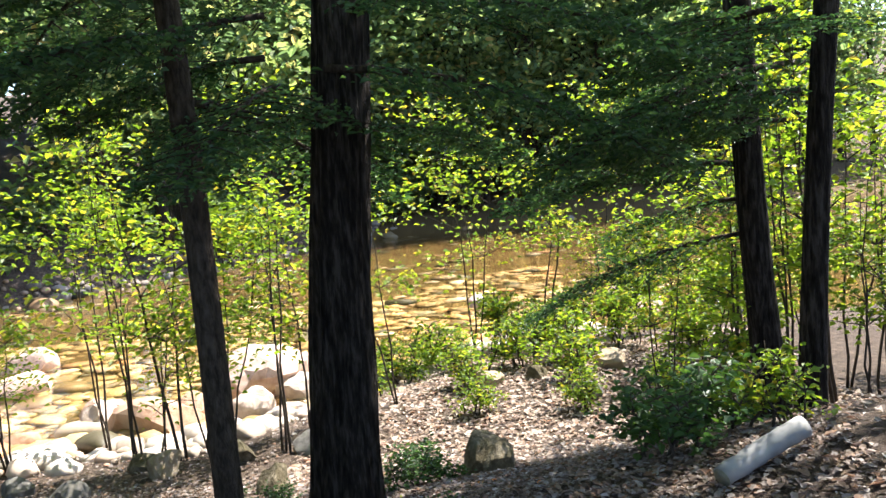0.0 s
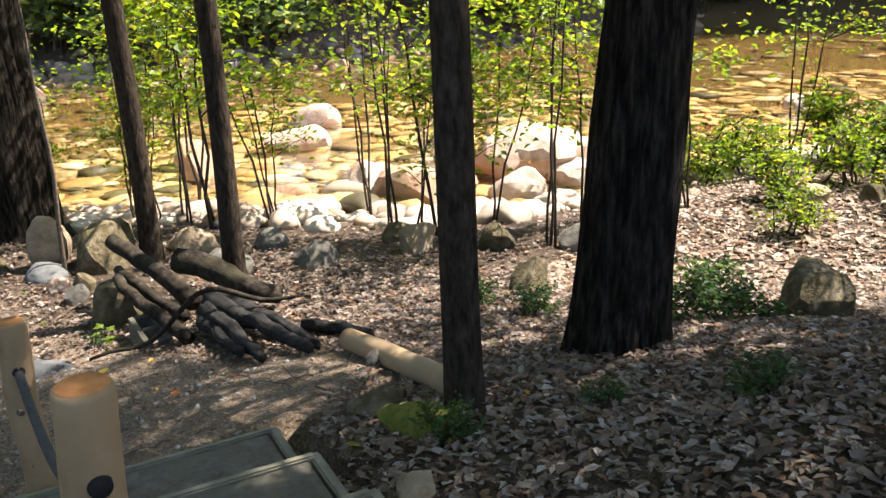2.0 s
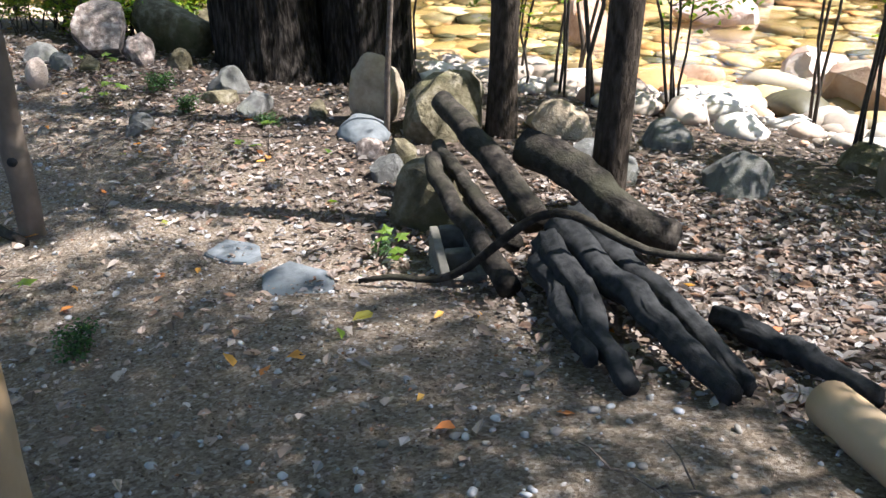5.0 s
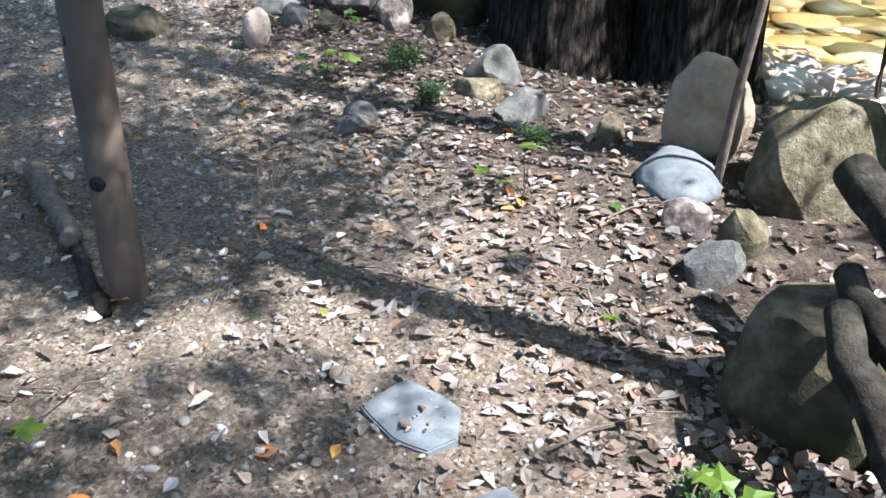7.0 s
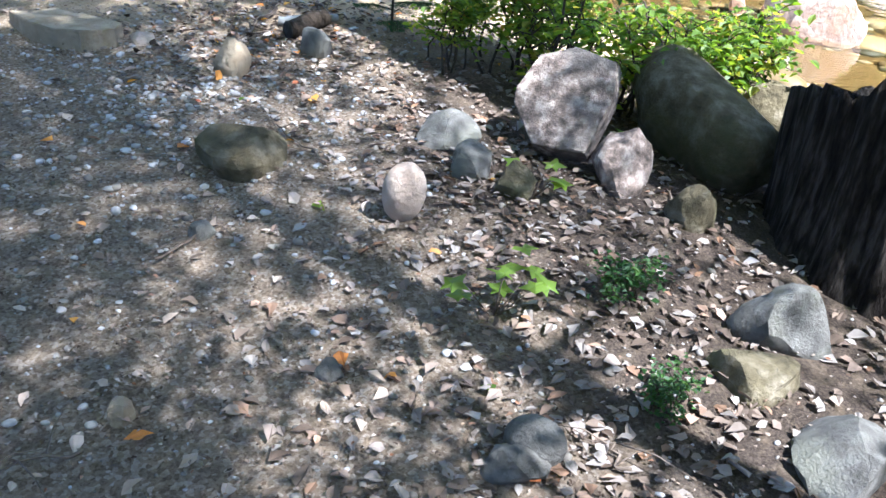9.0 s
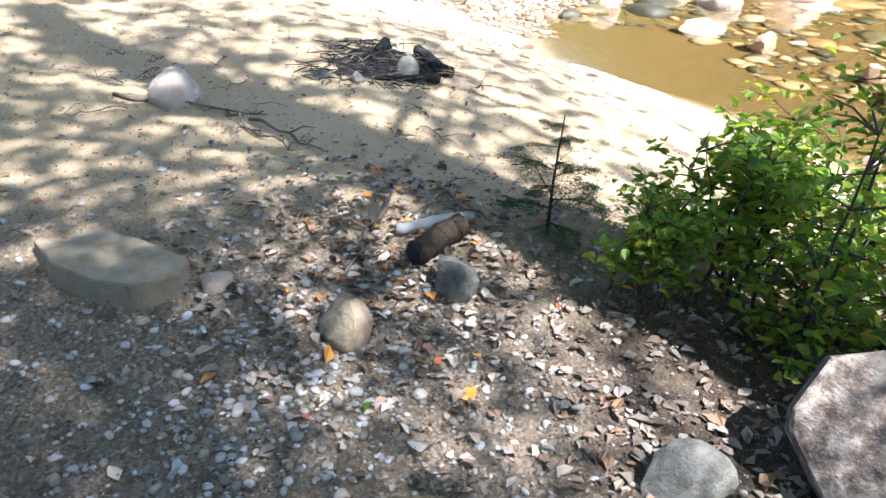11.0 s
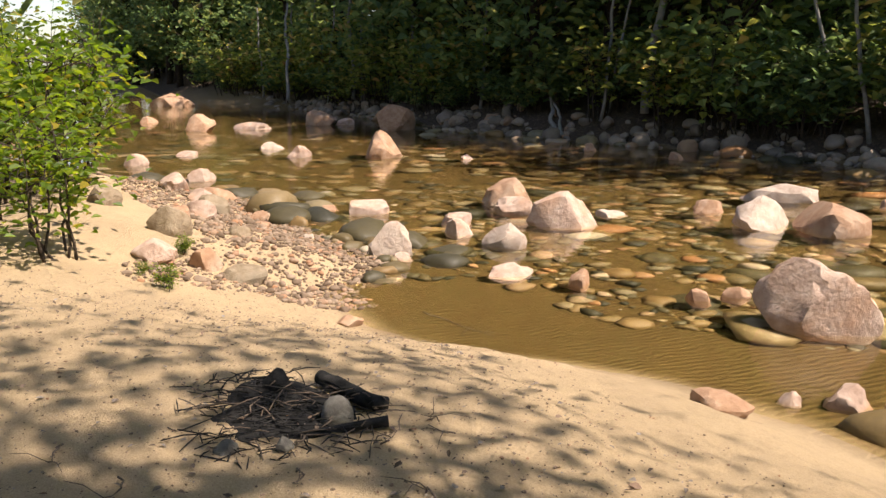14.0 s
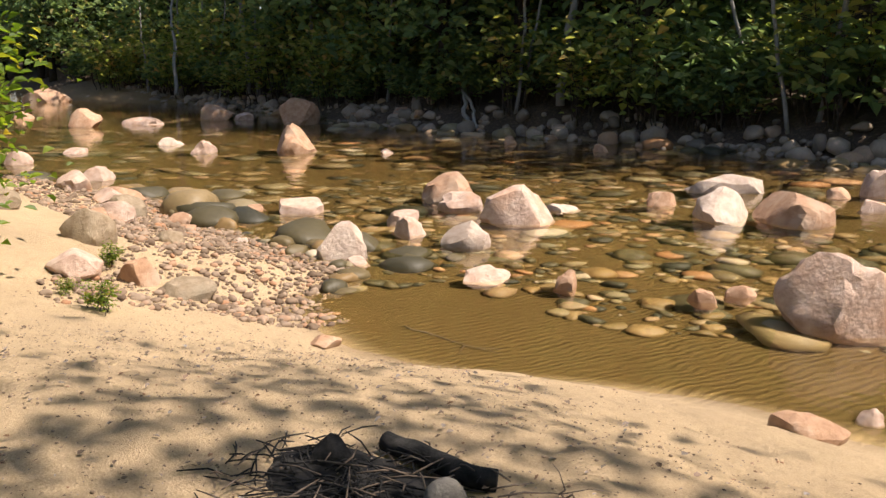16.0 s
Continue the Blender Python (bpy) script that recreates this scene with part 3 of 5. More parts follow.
def sapling_mesh(seed, h, stems, nleaf, size, spread, loose=0.07, low=3):
    rng = random.Random(seed)
    wood, spots = [], []
    for s in range(stems):
        a = rng.uniform(0, 6.28)
        tip = (spread * 0.5 * math.cos(a) * rng.random(), spread * 0.5 * math.sin(a) * rng.random(), h * rng.uniform(0.7, 1))
        p = wavy(rng, (0.06 * math.cos(a) * s, 0.06 * math.sin(a) * s, -0.05), tip, 8, 0.035)
        wood.append(tube(p, [0.016 * (1 - 0.85 * k / 8) for k in range(9)], 6))
        for _ in range(9):
            i = rng.randrange(low, 8)
            b = rng.uniform(0, 6.28)
            ln = rng.uniform(0.25, 0.5) * spread
            q = p[i] + Vector((ln * math.cos(b), ln * math.sin(b), rng.uniform(-0.05, 0.25) * spread))
            wood.append(tube([p[i], p[i].lerp(q, 0.5) + Vector((0, 0, 0.03)), q], [0.007, 0.005, 0.002], 4, caps=False))
            for _ in range(nleaf // (stems * 9)):
                u = rng.uniform(0.15, 1.2)
                c = p[i].lerp(q, u)
                spots.append(c + Vector((rng.gauss(0, loose), rng.gauss(0, loose), rng.gauss(0, loose * 0.7))))
    return wood, leaves(rng, spots, size, 0.45, 0.62)


def sapling_kind(seed, h, stems, nleaf, size, spread, material, loose=0.07, low=3):
    wood, lv = sapling_mesh(seed, h, stems, nleaf, size, spread, loose, low)
    return raw("stem", *merge(wood), M_STEM), raw("foliage", *lv, material, False)


SAPS = [sapling_kind(41, 2.6, 2, 360, 0.066, 1.0, M_LEAF, 0.12), sapling_kind(42, 3.3, 3, 470, 0.070, 1.3, M_LEAF, 0.14), sapling_kind(43, 2.0, 2, 280, 0.062, 0.9, M_LEAF, 0.11), sapling_kind(44, 3.8, 2, 430, 0.072, 1.4, M_LEAF, 0.15)]
SHRUBS = [sapling_kind(51, 0.75, 7, 560, 0.07, 0.55, M_LEAF), sapling_kind(52, 0.55, 6, 420, 0.08, 0.5, M_LEAF_DARK), sapling_kind(53, 1.15, 8, 900, 0.085, 0.8, M_LEAF)]


def plant(name, label, category, kinds, k, x, y, scale=1.0, rz=0.0, group="", z=None):
    t = thing(name, label, category, (x, y, ground_z(x, y) if z is None else z), group, "", rz)
    stem, foliage = kinds[k]
    part("stem", stem, parent=t, m=Matrix.Scale(scale, 4))
    part("foliage", foliage, parent=t, m=Matrix.Scale(scale, 4))
    return t


# the trees beside the steps and the path
big = forest_tree("large dark furrowed pine trunk beside the steps", -0.38, 5.62, 0.225, 13, (0.088, 0.03), 3, CROWN_B, 7.5, M_BARK, 56, 0.17, 0.45, 1.25)
tc = forest_tree("slim dark straight tree rising beside a fallen log", -0.80, 4.62, 0.085, 10, (-0.03, 0.0), 5, CROWN_A, 6.5, M_BARK2, 14, 0.06, 0.35, 1.25)
tb = forest_tree("slim dark straight tree behind the log pile", -3.85, 7.05, 0.092, 11, (0.0, 0.0), 6, CROWN_B, 6.5, M_BARK2, 14, 0.06, 0.3, 0.75)
ta = forest_tree("slim dark tree behind the log pile", -5.47, 7.85, 0.105, 11, (-0.005, 0.0), 7, CROWN_A, 7.0, M_BARK2, 14, 0.06, 0.3, 0.42)
old = forest_tree("thick old tree with furrowed bark beside a broken stump", -7.75, 8.35, 0.40, 14, (0.0, 0.0), 8, CROWN_A, 7.5, M_BARK, 56, 0.15, 0.45, 0.95)
r1 = forest_tree("dark tree trunk on the river bank among green leaves", 3.27, 7.65, 0.15, 11, (-0.035, 0.0), 9, CROWN_B, 6.5, M_BARK, 18, 0.1, 0.3, 1.1)
r2 = forest_tree("slim dark tree on the river bank", 3.11, 6.25, 0.10, 11, (0.07, 0.0), 10, CROWN_A, 6.8, M_BARK, 16, 0.08, 0.3)
forest_tree("tall tree shading the river bank", 9.5, 8.0, 0.2, 13, (0, 0), 21, CROWN_A, 4.5, M_BARK2, 14)
forest_tree("tall tree shading the river bank", 5.2, 3.5, 0.2, 13, (0, 0), 22, CROWN_B, 5.5, M_BARK2, 14)
forest_tree("tall tree over the sand beach", -12.0, 1.2, 0.2, 13, (0, 0.1), 24, CROWN_B, 7.0, M_BARK2, 14, 0.12, 0.5, 1.2)
for k, (x, y) in enumerate([(-4.5, 1.5), (-8.0, 1.0), (-1.5, -2.5), (-16.0, -0.5), (-6.5, -3.0), (3.5, -3.0), (-11.0, -4.0), (7.5, -1.0)]):
    forest_tree("tall forest tree up the slope behind the path", x, y, 0.16, 13, (0, 0), 60 + k, (CROWN_A, CROWN_B)[k % 2], 6.5, M_BARK2, 12, 0.08, 0.4, 1.1)
boughs(big, 71, [2.8, 3.0, 3.2, 3.5, 3.8, 4.2], (60, 300), 0.2)
boughs(tc, 72, [2.8, 3.1, 3.4, 3.8, 4.2], (60, 330), 0.07)
boughs(tb, 73, [3.2, 3.4, 3.7, 4.0, 4.3, 4.6], (170, 330), 0.07)
boughs(ta, 74, [3.4, 3.8, 4.2, 4.6], (0, 360), 0.07)
boughs(r2, 75, [2.2, 2.4, 2.6, 2.8, 3.0, 3.2, 3.5], (95, 250), 0.1)
boughs(r1, 76, [1.9, 2.2, 2.5, 2.8, 3.1, 3.4, 3.8], (110, 260), 0.12)
# unseen high boughs, added only to cast shade on the log pile
boughs(big, 78, [5.0, 5.3, 5.6, 5.9, 6.2, 6.5, 6.8, 7.1, 7.4], (75, 165), 0.2)
boughs(big, 77, [2.7, 3.1, 3.5], (-40, 60), 0.2)

for k, (x, y, i, s) in enumerate([(-3.3, 9.6, 2, 1.1), (-2.6, 9.3, 3, 0.95), (-6.9, 9.6, 2, 1.0), (3.9, 9.4, 1, 0.95), (4.6, 10.4, 3, 0.9), (2.9, 10.8, 0, 0.9), (5.3, 12.5, 3, 1.0), (-5.6, 10.3, 3, 0.9), (3.6, 12.8, 1, 0.8), (6.2, 11.0, 1, 1.1), (-1.6, 10.3, 3, 1.1), (-7.6, 10.0, 1, 1.0), (-8.6, 9.6, 0, 1.0), (4.4, 8.4, 3, 1.0), (5.0, 9.0, 1, 1.2), (2.6, 14.8, 1, 0.8), (4.2, 14.5, 3, 0.9), (-6.0, 9.6, 3, 1.5), (-3.2, 9.9, 3, 1.5), (4.6, 9.6, 1, 1.7), (-7.4, 11.0, 3, 1.5), (3.4, 9.0, 3, 1.3)]):
    plant("sapling", "thin sapling with bright green leaves on the river bank", "sapling", SAPS, i, x, y, s, k * 67, "saplings on the bank")
for k, (x, y, i, s) in enumerate([(1.0, 12.2, 0, 1.1), (2.0, 12.6, 0, 1.2), (0.2, 12.8, 0, 1.0), (2.8, 13.5, 2, 0.9), (1.4, 13.6, 0, 1.2), (3.4, 11.5, 2, 0.9), (-0.6, 12.6, 0, 0.9), (2.0, 5.6, 1, 0.95), (2.35, 5.9, 1, 0.9), (0.25, 6.5, 1, 0.45), (0.0, 6.3, 1, 0.5), (-0.1, 7.7, 1, 0.6), (1.75, 4.9, 1, 0.8), (2.4, 5.0, 0, 0.7), (3.4, 8.8, 2, 1.0), (0.4, 11.4, 0, 0.9), (-0.2, 13.8, 0, 1.2), (0.9, 14.8, 2, 1.0), (2.0, 15.2, 0, 1.4), (3.2, 15.0, 2, 1.2), (-1.2, 11.9, 0, 1.0), (-0.9, 13.2, 0, 1.1), (1.9, 11.4, 0, 1.0), (2.9, 10.4, 0, 0.8), (0.5, 10.2, 0, 0.7), (4.2, 13.0, 2, 1.2), (1.7, 10.0, 0, 0.7)]):
    plant("bank_shrub", "low green leafy shrub on the leaf-covered bank", "shrub", SHRUBS, i, x, y, s, k * 53, "low shrubs on the bank")
TALL = [sapling_kind(46, 4.4, 3, 1000, 0.085, 2.1, M_LEAF, 0.2, 4), sapling_kind(47, 3.8, 2, 720, 0.08, 1.9, M_LEAF, 0.18, 4)]
for k, (x, y, i, s) in enumerate([(-6.6, 9.8, 0, 1.0), (-5.4, 9.9, 1, 1.1), (-3.6, 9.6, 0, 1.0), (-2.6, 10.1, 1, 1.0), (-1.7, 9.2, 0, 0.95), (-0.6, 10.8, 1, 1.0), (-4.6, 11.0, 0, 1.1), (0.4, 14.6, 0, 1.1), (1.7, 15.2, 1, 1.2), (3.0, 15.6, 0, 1.1), (4.0, 9.2, 0, 1.1), (5.0, 10.2, 1, 1.2), (3.4, 10.2, 1, 1.0), (-7.6, 10.2, 1, 1.0), (4.6, 13.0, 0, 1.1), (2.5, 8.6, 1, 0.8)]):
    plant("sapling", "tall thin sapling with bright green leaves high up", "sapling", TALL, i, x, y, s, k * 83, "saplings on the bank")
# the leafy plants at the edge of the beach
for k, (x, y, i, s) in enumerate([(-10.0, 5.95, 2, 0.46), (-10.2, 6.35, 2, 0.62), (-9.75, 6.55, 0, 0.75), (-10.5, 6.7, 2, 0.7), (-10.0, 7.0, 0, 0.9), (-9.75, 7.25, 2, 0.6), (-10.1, 7.7, 2, 0.7), (-10.6, 7.3, 0, 0.8)]):
    plant("leafy_bush", "dense green leafy plant at the edge of the sand", "bush", SHRUBS, i, x, y, s, k * 71, "leafy plants by the beach")
plant("tall_plant", "tall dark stem with oval green leaves by the beach", "plant", SAPS, 2, -9.75, 6.45, 0.72, 20)
SHORE_BUSH = [sapling_kind(55, 1.35, 7, 640, 0.088, 1.0, M_LEAF, 0.13)]
for k, (x, y, i, s) in enumerate([(-18.2, 3.9, 2, 1.1), (-19.6, 3.3, 2, 1.5), (-20.4, 2.6, 2, 1.8), (-21.4, 3.6, 2, 1.6), (-22.6, 4.0, 2, 1.7), (-24.5, 4.6, 2, 1.8), (-26.5, 4.3, 2, 2.0), (-19.2, 2.0, 2, 1.6)]):
    plant("shore_bush", "sunlit yellow-green bush at the back of the beach", "bush", SHORE_BUSH * 3, i, x, y, s, k * 37, "bushes behind the beach")
for k, (x, y, i, s) in enumerate([(-20.6, 3.0, 0, 1.0), (-19.9, 2.9, 3, 1.25), (-22.5, 2.2, 1, 1.6), (-22.0, 3.2, 1, 1.0), (-24.0, 4.0, 3, 1.0), (-20.2, 1.2, 3, 1.0), (-27.5, 3.2, 3, 1.2)]):
    plant("sapling", "young tree with sunlit leaves behind the beach", "sapling", SAPS, i, x, y, s, k * 91, "young trees behind the beach")
for x, y, s in ((-17.35, 4.9, 0.34), (-17.9, 4.75, 0.2), (-18.85, 5.3, 0.3)):
    plant("grass_tuft", "small green tuft growing in the sand", "tuft", SHRUBS, 0, x, y, s, x * 40)
for x, y, s in ((-4.3, 4.4, 0.22), (-5.1, 4.1, 0.25), (-0.75, 4.25, 0.3), (-1.1, 6.6, 0.4), (-1.6, 6.9, 0.35), (-7.9, 6.35, 0.3), (-7.3, 6.3, 0.25), (0.4, 4.7, 0.3), (-0.2, 4.6, 0.2), (-4.25, 5.85, 0.16), (-6.6, 6.6, 0.2)):
    plant("seedling", "small green seedling in the leaf litter", "seedling", SHRUBS, 1, x, y, s, x * 57, "seedlings in the litter")

# ---- steps, posts and rope ----


def box_mesh(name, lx, ly, lz, material, bevel=0.012, seed=0):
    bm = bmesh.new()
    bmesh.ops.create_cube(bm, size=1)
    for v in bm.verts:
        v.co = Vector((v.co.x * lx, v.co.y * ly, v.co.z * lz))
    bmesh.ops.bevel(bm, geom=bm.edges[:], offset=bevel, segments=2, affect="EDGES")
    for v in bm.verts:
        v.co += Vector((noise.noise(v.co * 6 + Vector((seed, 0, 0))), noise.noise(v.co * 6 + Vector((0, seed, 0))), noise.noise(v.co * 6))) * bevel * 0.4
    me = bpy.data.meshes.new(name)
    bm.to_mesh(me)
    bm.free()
    me.materials.append(material)
    return me


ang = math.degrees(math.atan2(-0.64, 0.76))
for i in range(3):
    u = 0.30 + 0.62 * i
    cx, cy, zt = -1.69 + 0.76 * u - 0.64 * 0.60, 4.40 - 0.64 * u - 0.76 * 0.60, 1.16 + 0.19 * i
    st = thing("step", "weathered grey box step with timber edge boards", "step", (cx, cy, zt), "steps down to the path", "", ang)
    part("tread", box_mesh("tread", 0.58, 1.10, 0.05, M_CONC, 0.008, i), parent=st, m=pose(0, 0, -0.03), label="gritty grey tread")
    part("riser", box_mesh("riser", 0.04, 1.16, 0.17, M_PLANK, 0.008, i + 9), parent=st, m=pose(-0.31, 0, -0.075))
    for s in (-1, 1):
        part("side_board", box_mesh("side_board", 0.70, 0.045, 0.19, M_PLANK, 0.008, i + 20), parent=st, m=pose(0.02, s * 0.585, -0.094))


M_OLDPOST = surface("weathered_post", [(0.25, (0.075, 0.055, 0.04)), (0.7, (0.15, 0.11, 0.08))], 6, 0.85, 0.4, 0.005, 60, (0.15, 0.12, 0.09))


def post_model(h, r, seed, skin):
    p = thing("fence_post", "peeled round pine post with drilled rope holes", "post", (0, 0, 0), "rope fence posts")
    rng = random.Random(seed)
    path = [(0.012 * math.sin(k * 0.8 + seed), 0, -0.3 + (h + 0.3) * k / 16) for k in range(17)]
    rad = [r * (1.06 - 0.10 * k / 16) * (1 + 0.02 * math.sin(k * 1.9 + seed)) for k in range(17)]
    path += [(path[-1][0], 0, h + 0.012)]
    rad += [rad[-1] * 0.90]
    part("shaft", raw("shaft", *tube(path, rad, 22, 0.03, seed), skin), parent=p)
    part("end_face", raw("end_face", *tube([(path[-1][0], 0, h + 0.008), (path[-1][0], 0, h + 0.016)], [rad[-1] * 0.97, rad[-1] * 0.93], 22), M_ENDGRAIN), parent=p, label="orange sawn end")
    for z in (h - 0.19, h - 0.62):
        for s in (-1, 1):
            part("rope_hole", raw("rope_hole", *tube([(0, s * r * 0.80, z), (0, s * (r * 1.0 + 0.002), z)], [0.026, 0.024], 14), M_CHAR), parent=p, label="dark drilled hole", m=pose(0, 0, 0, 0, 0, 55))
    for k in range(3):
        a, z = rng.uniform(0, 360), rng.uniform(0.2, h - 0.25)
        part("knot", raw("knot", *tube([(r * 0.9, 0, z), (r * 1.01, 0, z)], [0.017, 0.012], 10), M_TWIG), parent=p, label="dark knot", m=pose(0, 0, 0, 0, 0, a))
    return p


POSTS = [(-0.85, 2.60, 1.02, 1.38), (-2.45, 3.73, 0.90, 0.97), (-5.72, 4.66, 1.05, 0.55)]
tops = []
for k, (x, y, h, z) in enumerate(POSTS[:3]):
    p = post_model(h, 0.064, k + 1, M_POST if k < 2 else M_OLDPOST)
    z = ground_z(x, y) if z is None else z
    p.matrix_world = pose(x, y, z, 0, 0, 0)
    tops.append(Vector((x, y, z + h - 0.19)))
for a, b, sag in ((tops[0], tops[1], 0.22),):
    pts = [a.lerp(b, k / 14) - Vector((0, 0, 4 * sag * (k / 14) * (1 - k / 14))) for k in range(15)]
    tagged(new("rope", raw("rope", *tube(pts, [0.017] * 15, 8, 0.12), M_ROPE)), "dark weathered rope sagging between fence posts", "rope")

# ---- logs ----


def log(name, label, a, b, r0, r1, material, seed, sway=0.012, seg=14, ridge=0.07, cap=None, n=12, category="log", group=""):
    rng = random.Random(seed)
    a, b = Vector(a), Vector(b)
    t = thing(name, label, category, a, group)
    path = [p - a for p in wavy(rng, a, b, n, sway)]
    rad = [r0 + (r1 - r0) * k / n for k in range(n + 1)]
    part("wood", raw("wood", *tube(path, rad, seg, ridge, seed), material), parent=t)
    if cap:
        d = (path[0] - path[1]).normalized()
        part("cut_end", raw("cut_end", *tube([path[0], path[0] + d * 0.006], [r0 * 0.94, r0 * 0.9], seg), cap), parent=t, label="pale sawn end")
    return t


def on(x, y, up):
    return (x, y, ground_z(x, y) + up)


log("fallen_post", "peeled pine post lying on leaf litter beside a tree", on(-1.98, 5.63, 0.07), on(-0.93, 4.78, 0.06), 0.068, 0.066, M_POST, 3, 0.003, 18, 0.03, M_ENDGRAIN)
log("pile_log", "dark weathered log resting on a boulder", on(-4.85, 6.75, 0.55), on(-3.75, 6.35, 0.18), 0.066, 0.072, M_LOG, 4, 0.012, 16, 0.14, None, 12, "log", "pile of old logs")
log("pile_log", "grey barked log leaning over a boulder", on(-4.35, 6.25, 0.40), on(-3.35, 5.80, 0.06), 0.042, 0.052, M_LOG, 5, 0.012, 14, 0.12, M_TWIG, 12, "log", "pile of old logs")
log("pile_log", "short grey barked log in the pile", on(-4.50, 6.42, 0.42), on(-3.55, 6.05, 0.14), 0.038, 0.046, M_LOG, 6, 0.012, 14, 0.12, M_TWIG, 12, "log", "pile of old logs")
for k, (a, b, r0, r1) in enumerate([((-3.55, 6.42, 0.16), (-2.25, 5.72, 0.05), 0.085, 0.035), ((-3.50, 6.26, 0.20), (-2.20, 5.55, 0.04), 0.075, 0.035), ((-3.42, 6.10, 0.17), (-2.38, 5.42, 0.03), 0.07, 0.03), ((-3.35, 5.98, 0.12), (-2.62, 5.36, 0.02), 0.055, 0.025), ((-2.62, 6.15, 0.05), (-1.95, 5.75, 0.03), 0.05, 0.03)]):
    log("pile_log", "black rotten split log lying in dead leaves", on(*a), on(*b), r0, r1, M_CHAR, 7 + k * 11, 0.010, 22, 0.26, None, 18, "log", "pile of old logs")
log("pile_log", "dark crumbling log at the back of the pile", on(-4.15, 6.75, 0.36), on(-3.10, 6.60, 0.12), 0.11, 0.08, M_LOG, 9, 0.02, 14, 0.2, None, 12, "log", "pile of old logs")
root = [Vector(on(-4.0 + 1.3 * t, 5.52 + 0.75 * t, 0.02 + 0.34 * ss(0.15, 0.6, t) - 0.14 * ss(0.6, 1, t) + 0.03 * math.sin(t * 14))) for t in np.linspace(0, 1, 22).tolist()]
tagged(new("bent_root", raw("bent_root", *tube(root, [0.012 + 0.008 * math.sin(3.1 * k / 21) for k in range(22)], 10, 0.2, 3), M_LOG)), "curved grey driftwood root arching over the log pile", "root")
log("birch_log", "pale peeled birch log lying on the slope", on(1.85, 4.08, 0.07), on(2.36, 4.3, 0.12), 0.055, 0.06, M_BIRCH, 11, 0.006, 16, 0.04, M_PLANK)
log("driftwood", "short grey driftwood log at the sand's edge", on(-10.22, 5.05, 0.06), on(-10.42, 5.24, 0.07), 0.055, 0.05, M_BARK2, 13, 0.006, 14, 0.1, M_CHAR)
log("driftwood", "pale bleached stick lying at the sand's edge", on(-10.45, 4.98, 0.03), on(-10.55, 5.32, 0.03), 0.028, 0.024, M_BIRCH, 14, 0.006, 10, 0.08)
log("half_buried_stick", "weathered stick half buried in the path's edge", on(-6.9, 4.35, 0.02), on(-6.05, 4.52, 0.02), 0.05, 0.035, M_TWIG, 15, 0.015, 10, 0.15, None, 10, "stick")
log("half_buried_stick", "dark root along the path below a post", on(-6.5, 4.42, 0.01), on(-5.6, 4.60, 0.0), 0.025, 0.025, M_LOG, 16, 0.008, 8, 0.15, None, 10, "stick")

# hollow rotten stump with a broken rim beside the old tree
def stump_shell(rx, ry, seg=110, rows=22):
    vs, fs = [], []
    for wall in (1.0, 0.62):
        for k in range(rows + 1):
            t = k / rows
            for q in range(seg):
                a = 2 * math.pi * q / seg
                c, sn = math.cos(a), math.sin(a)
                top = 0.78 + 0.20 * c + 0.10 * noise.noise((c * 2.2, sn * 2.2, 1)) + 0.07 * noise.noise((c * 9, sn * 9, 2)) + 0.03 * noise.noise((c * 30, sn * 30, 4))
                r = wall * (1 + 0.28 * math.exp(-t * 4)) * (1 + 0.10 * noise.noise((c * 4, sn * 4, t)) + 0.05 * noise.noise((c * 13, sn * 13, t * 1.5)) + 0.03 * noise.noise((c * 30, sn * 30, t * 2)))
                vs.append((rx * r * c - 0.10 * t, ry * r * sn, -0.15 + (top + 0.15) * t - (0.05 if wall < 1 else 0) * t))
    ring = (rows + 1) * seg
    for w in range(2):
        for k in range(rows):
            for q in range(seg):
                a, b = w * ring + k * seg + q, w * ring + k * seg + (q + 1) % seg
                f = (a, b, b + seg, a + seg)
                fs.append(f if w == 0 else f[::-1])
    for q in range(seg):
        a, b = rows * seg + q, rows * seg + (q + 1) % seg
        fs.append((a, b, b + ring, a + ring))
    return vs, fs


stump = thing("stump", "dark rotten hollow stump with a broken rim beside an old tree", "stump", on(-8.38, 7.72, 0), "")
part("shell", raw("shell", *stump_shell(0.58, 0.46), M_BARK), parent=stump)
rock("boulder", "big smooth mossy grey-brown boulder beside the stump", -9.40, 7.22, 1.15, 0.56, M_MOSSY, 71, d=0.60, rz=10, jag=0.22, facets=6, sink=0.2, sub=4)
log("mossy_log", "long mossy fallen trunk running back from the stump", on(-9.75, 7.75, 0.2), on(-11.2, 8.0, 0.16), 0.2, 0.16, M_MOSSY, 21, 0.01, 20, 0.12)

# concrete block with its hollow cells
block = thing("cinder_block", "grey hollow concrete block half under the log pile", "block", on(-3.80, 5.90, 0.07))
block.matrix_world = pose(*on(-3.80, 5.92, 0.03), 0, 12, -32)
for x in (-0.18, 0, 0.18):
    part("web", box_mesh("web", 0.042, 0.116, 0.19, M_CONC, 0.004, 3), parent=block, m=pose(x, 0, 0))
for y in (-0.079, 0.079):
    part("face_shell", box_mesh("face_shell", 0.39, 0.04, 0.19, M_CONC, 0.004, 5), parent=block, m=pose(0, y, 0))

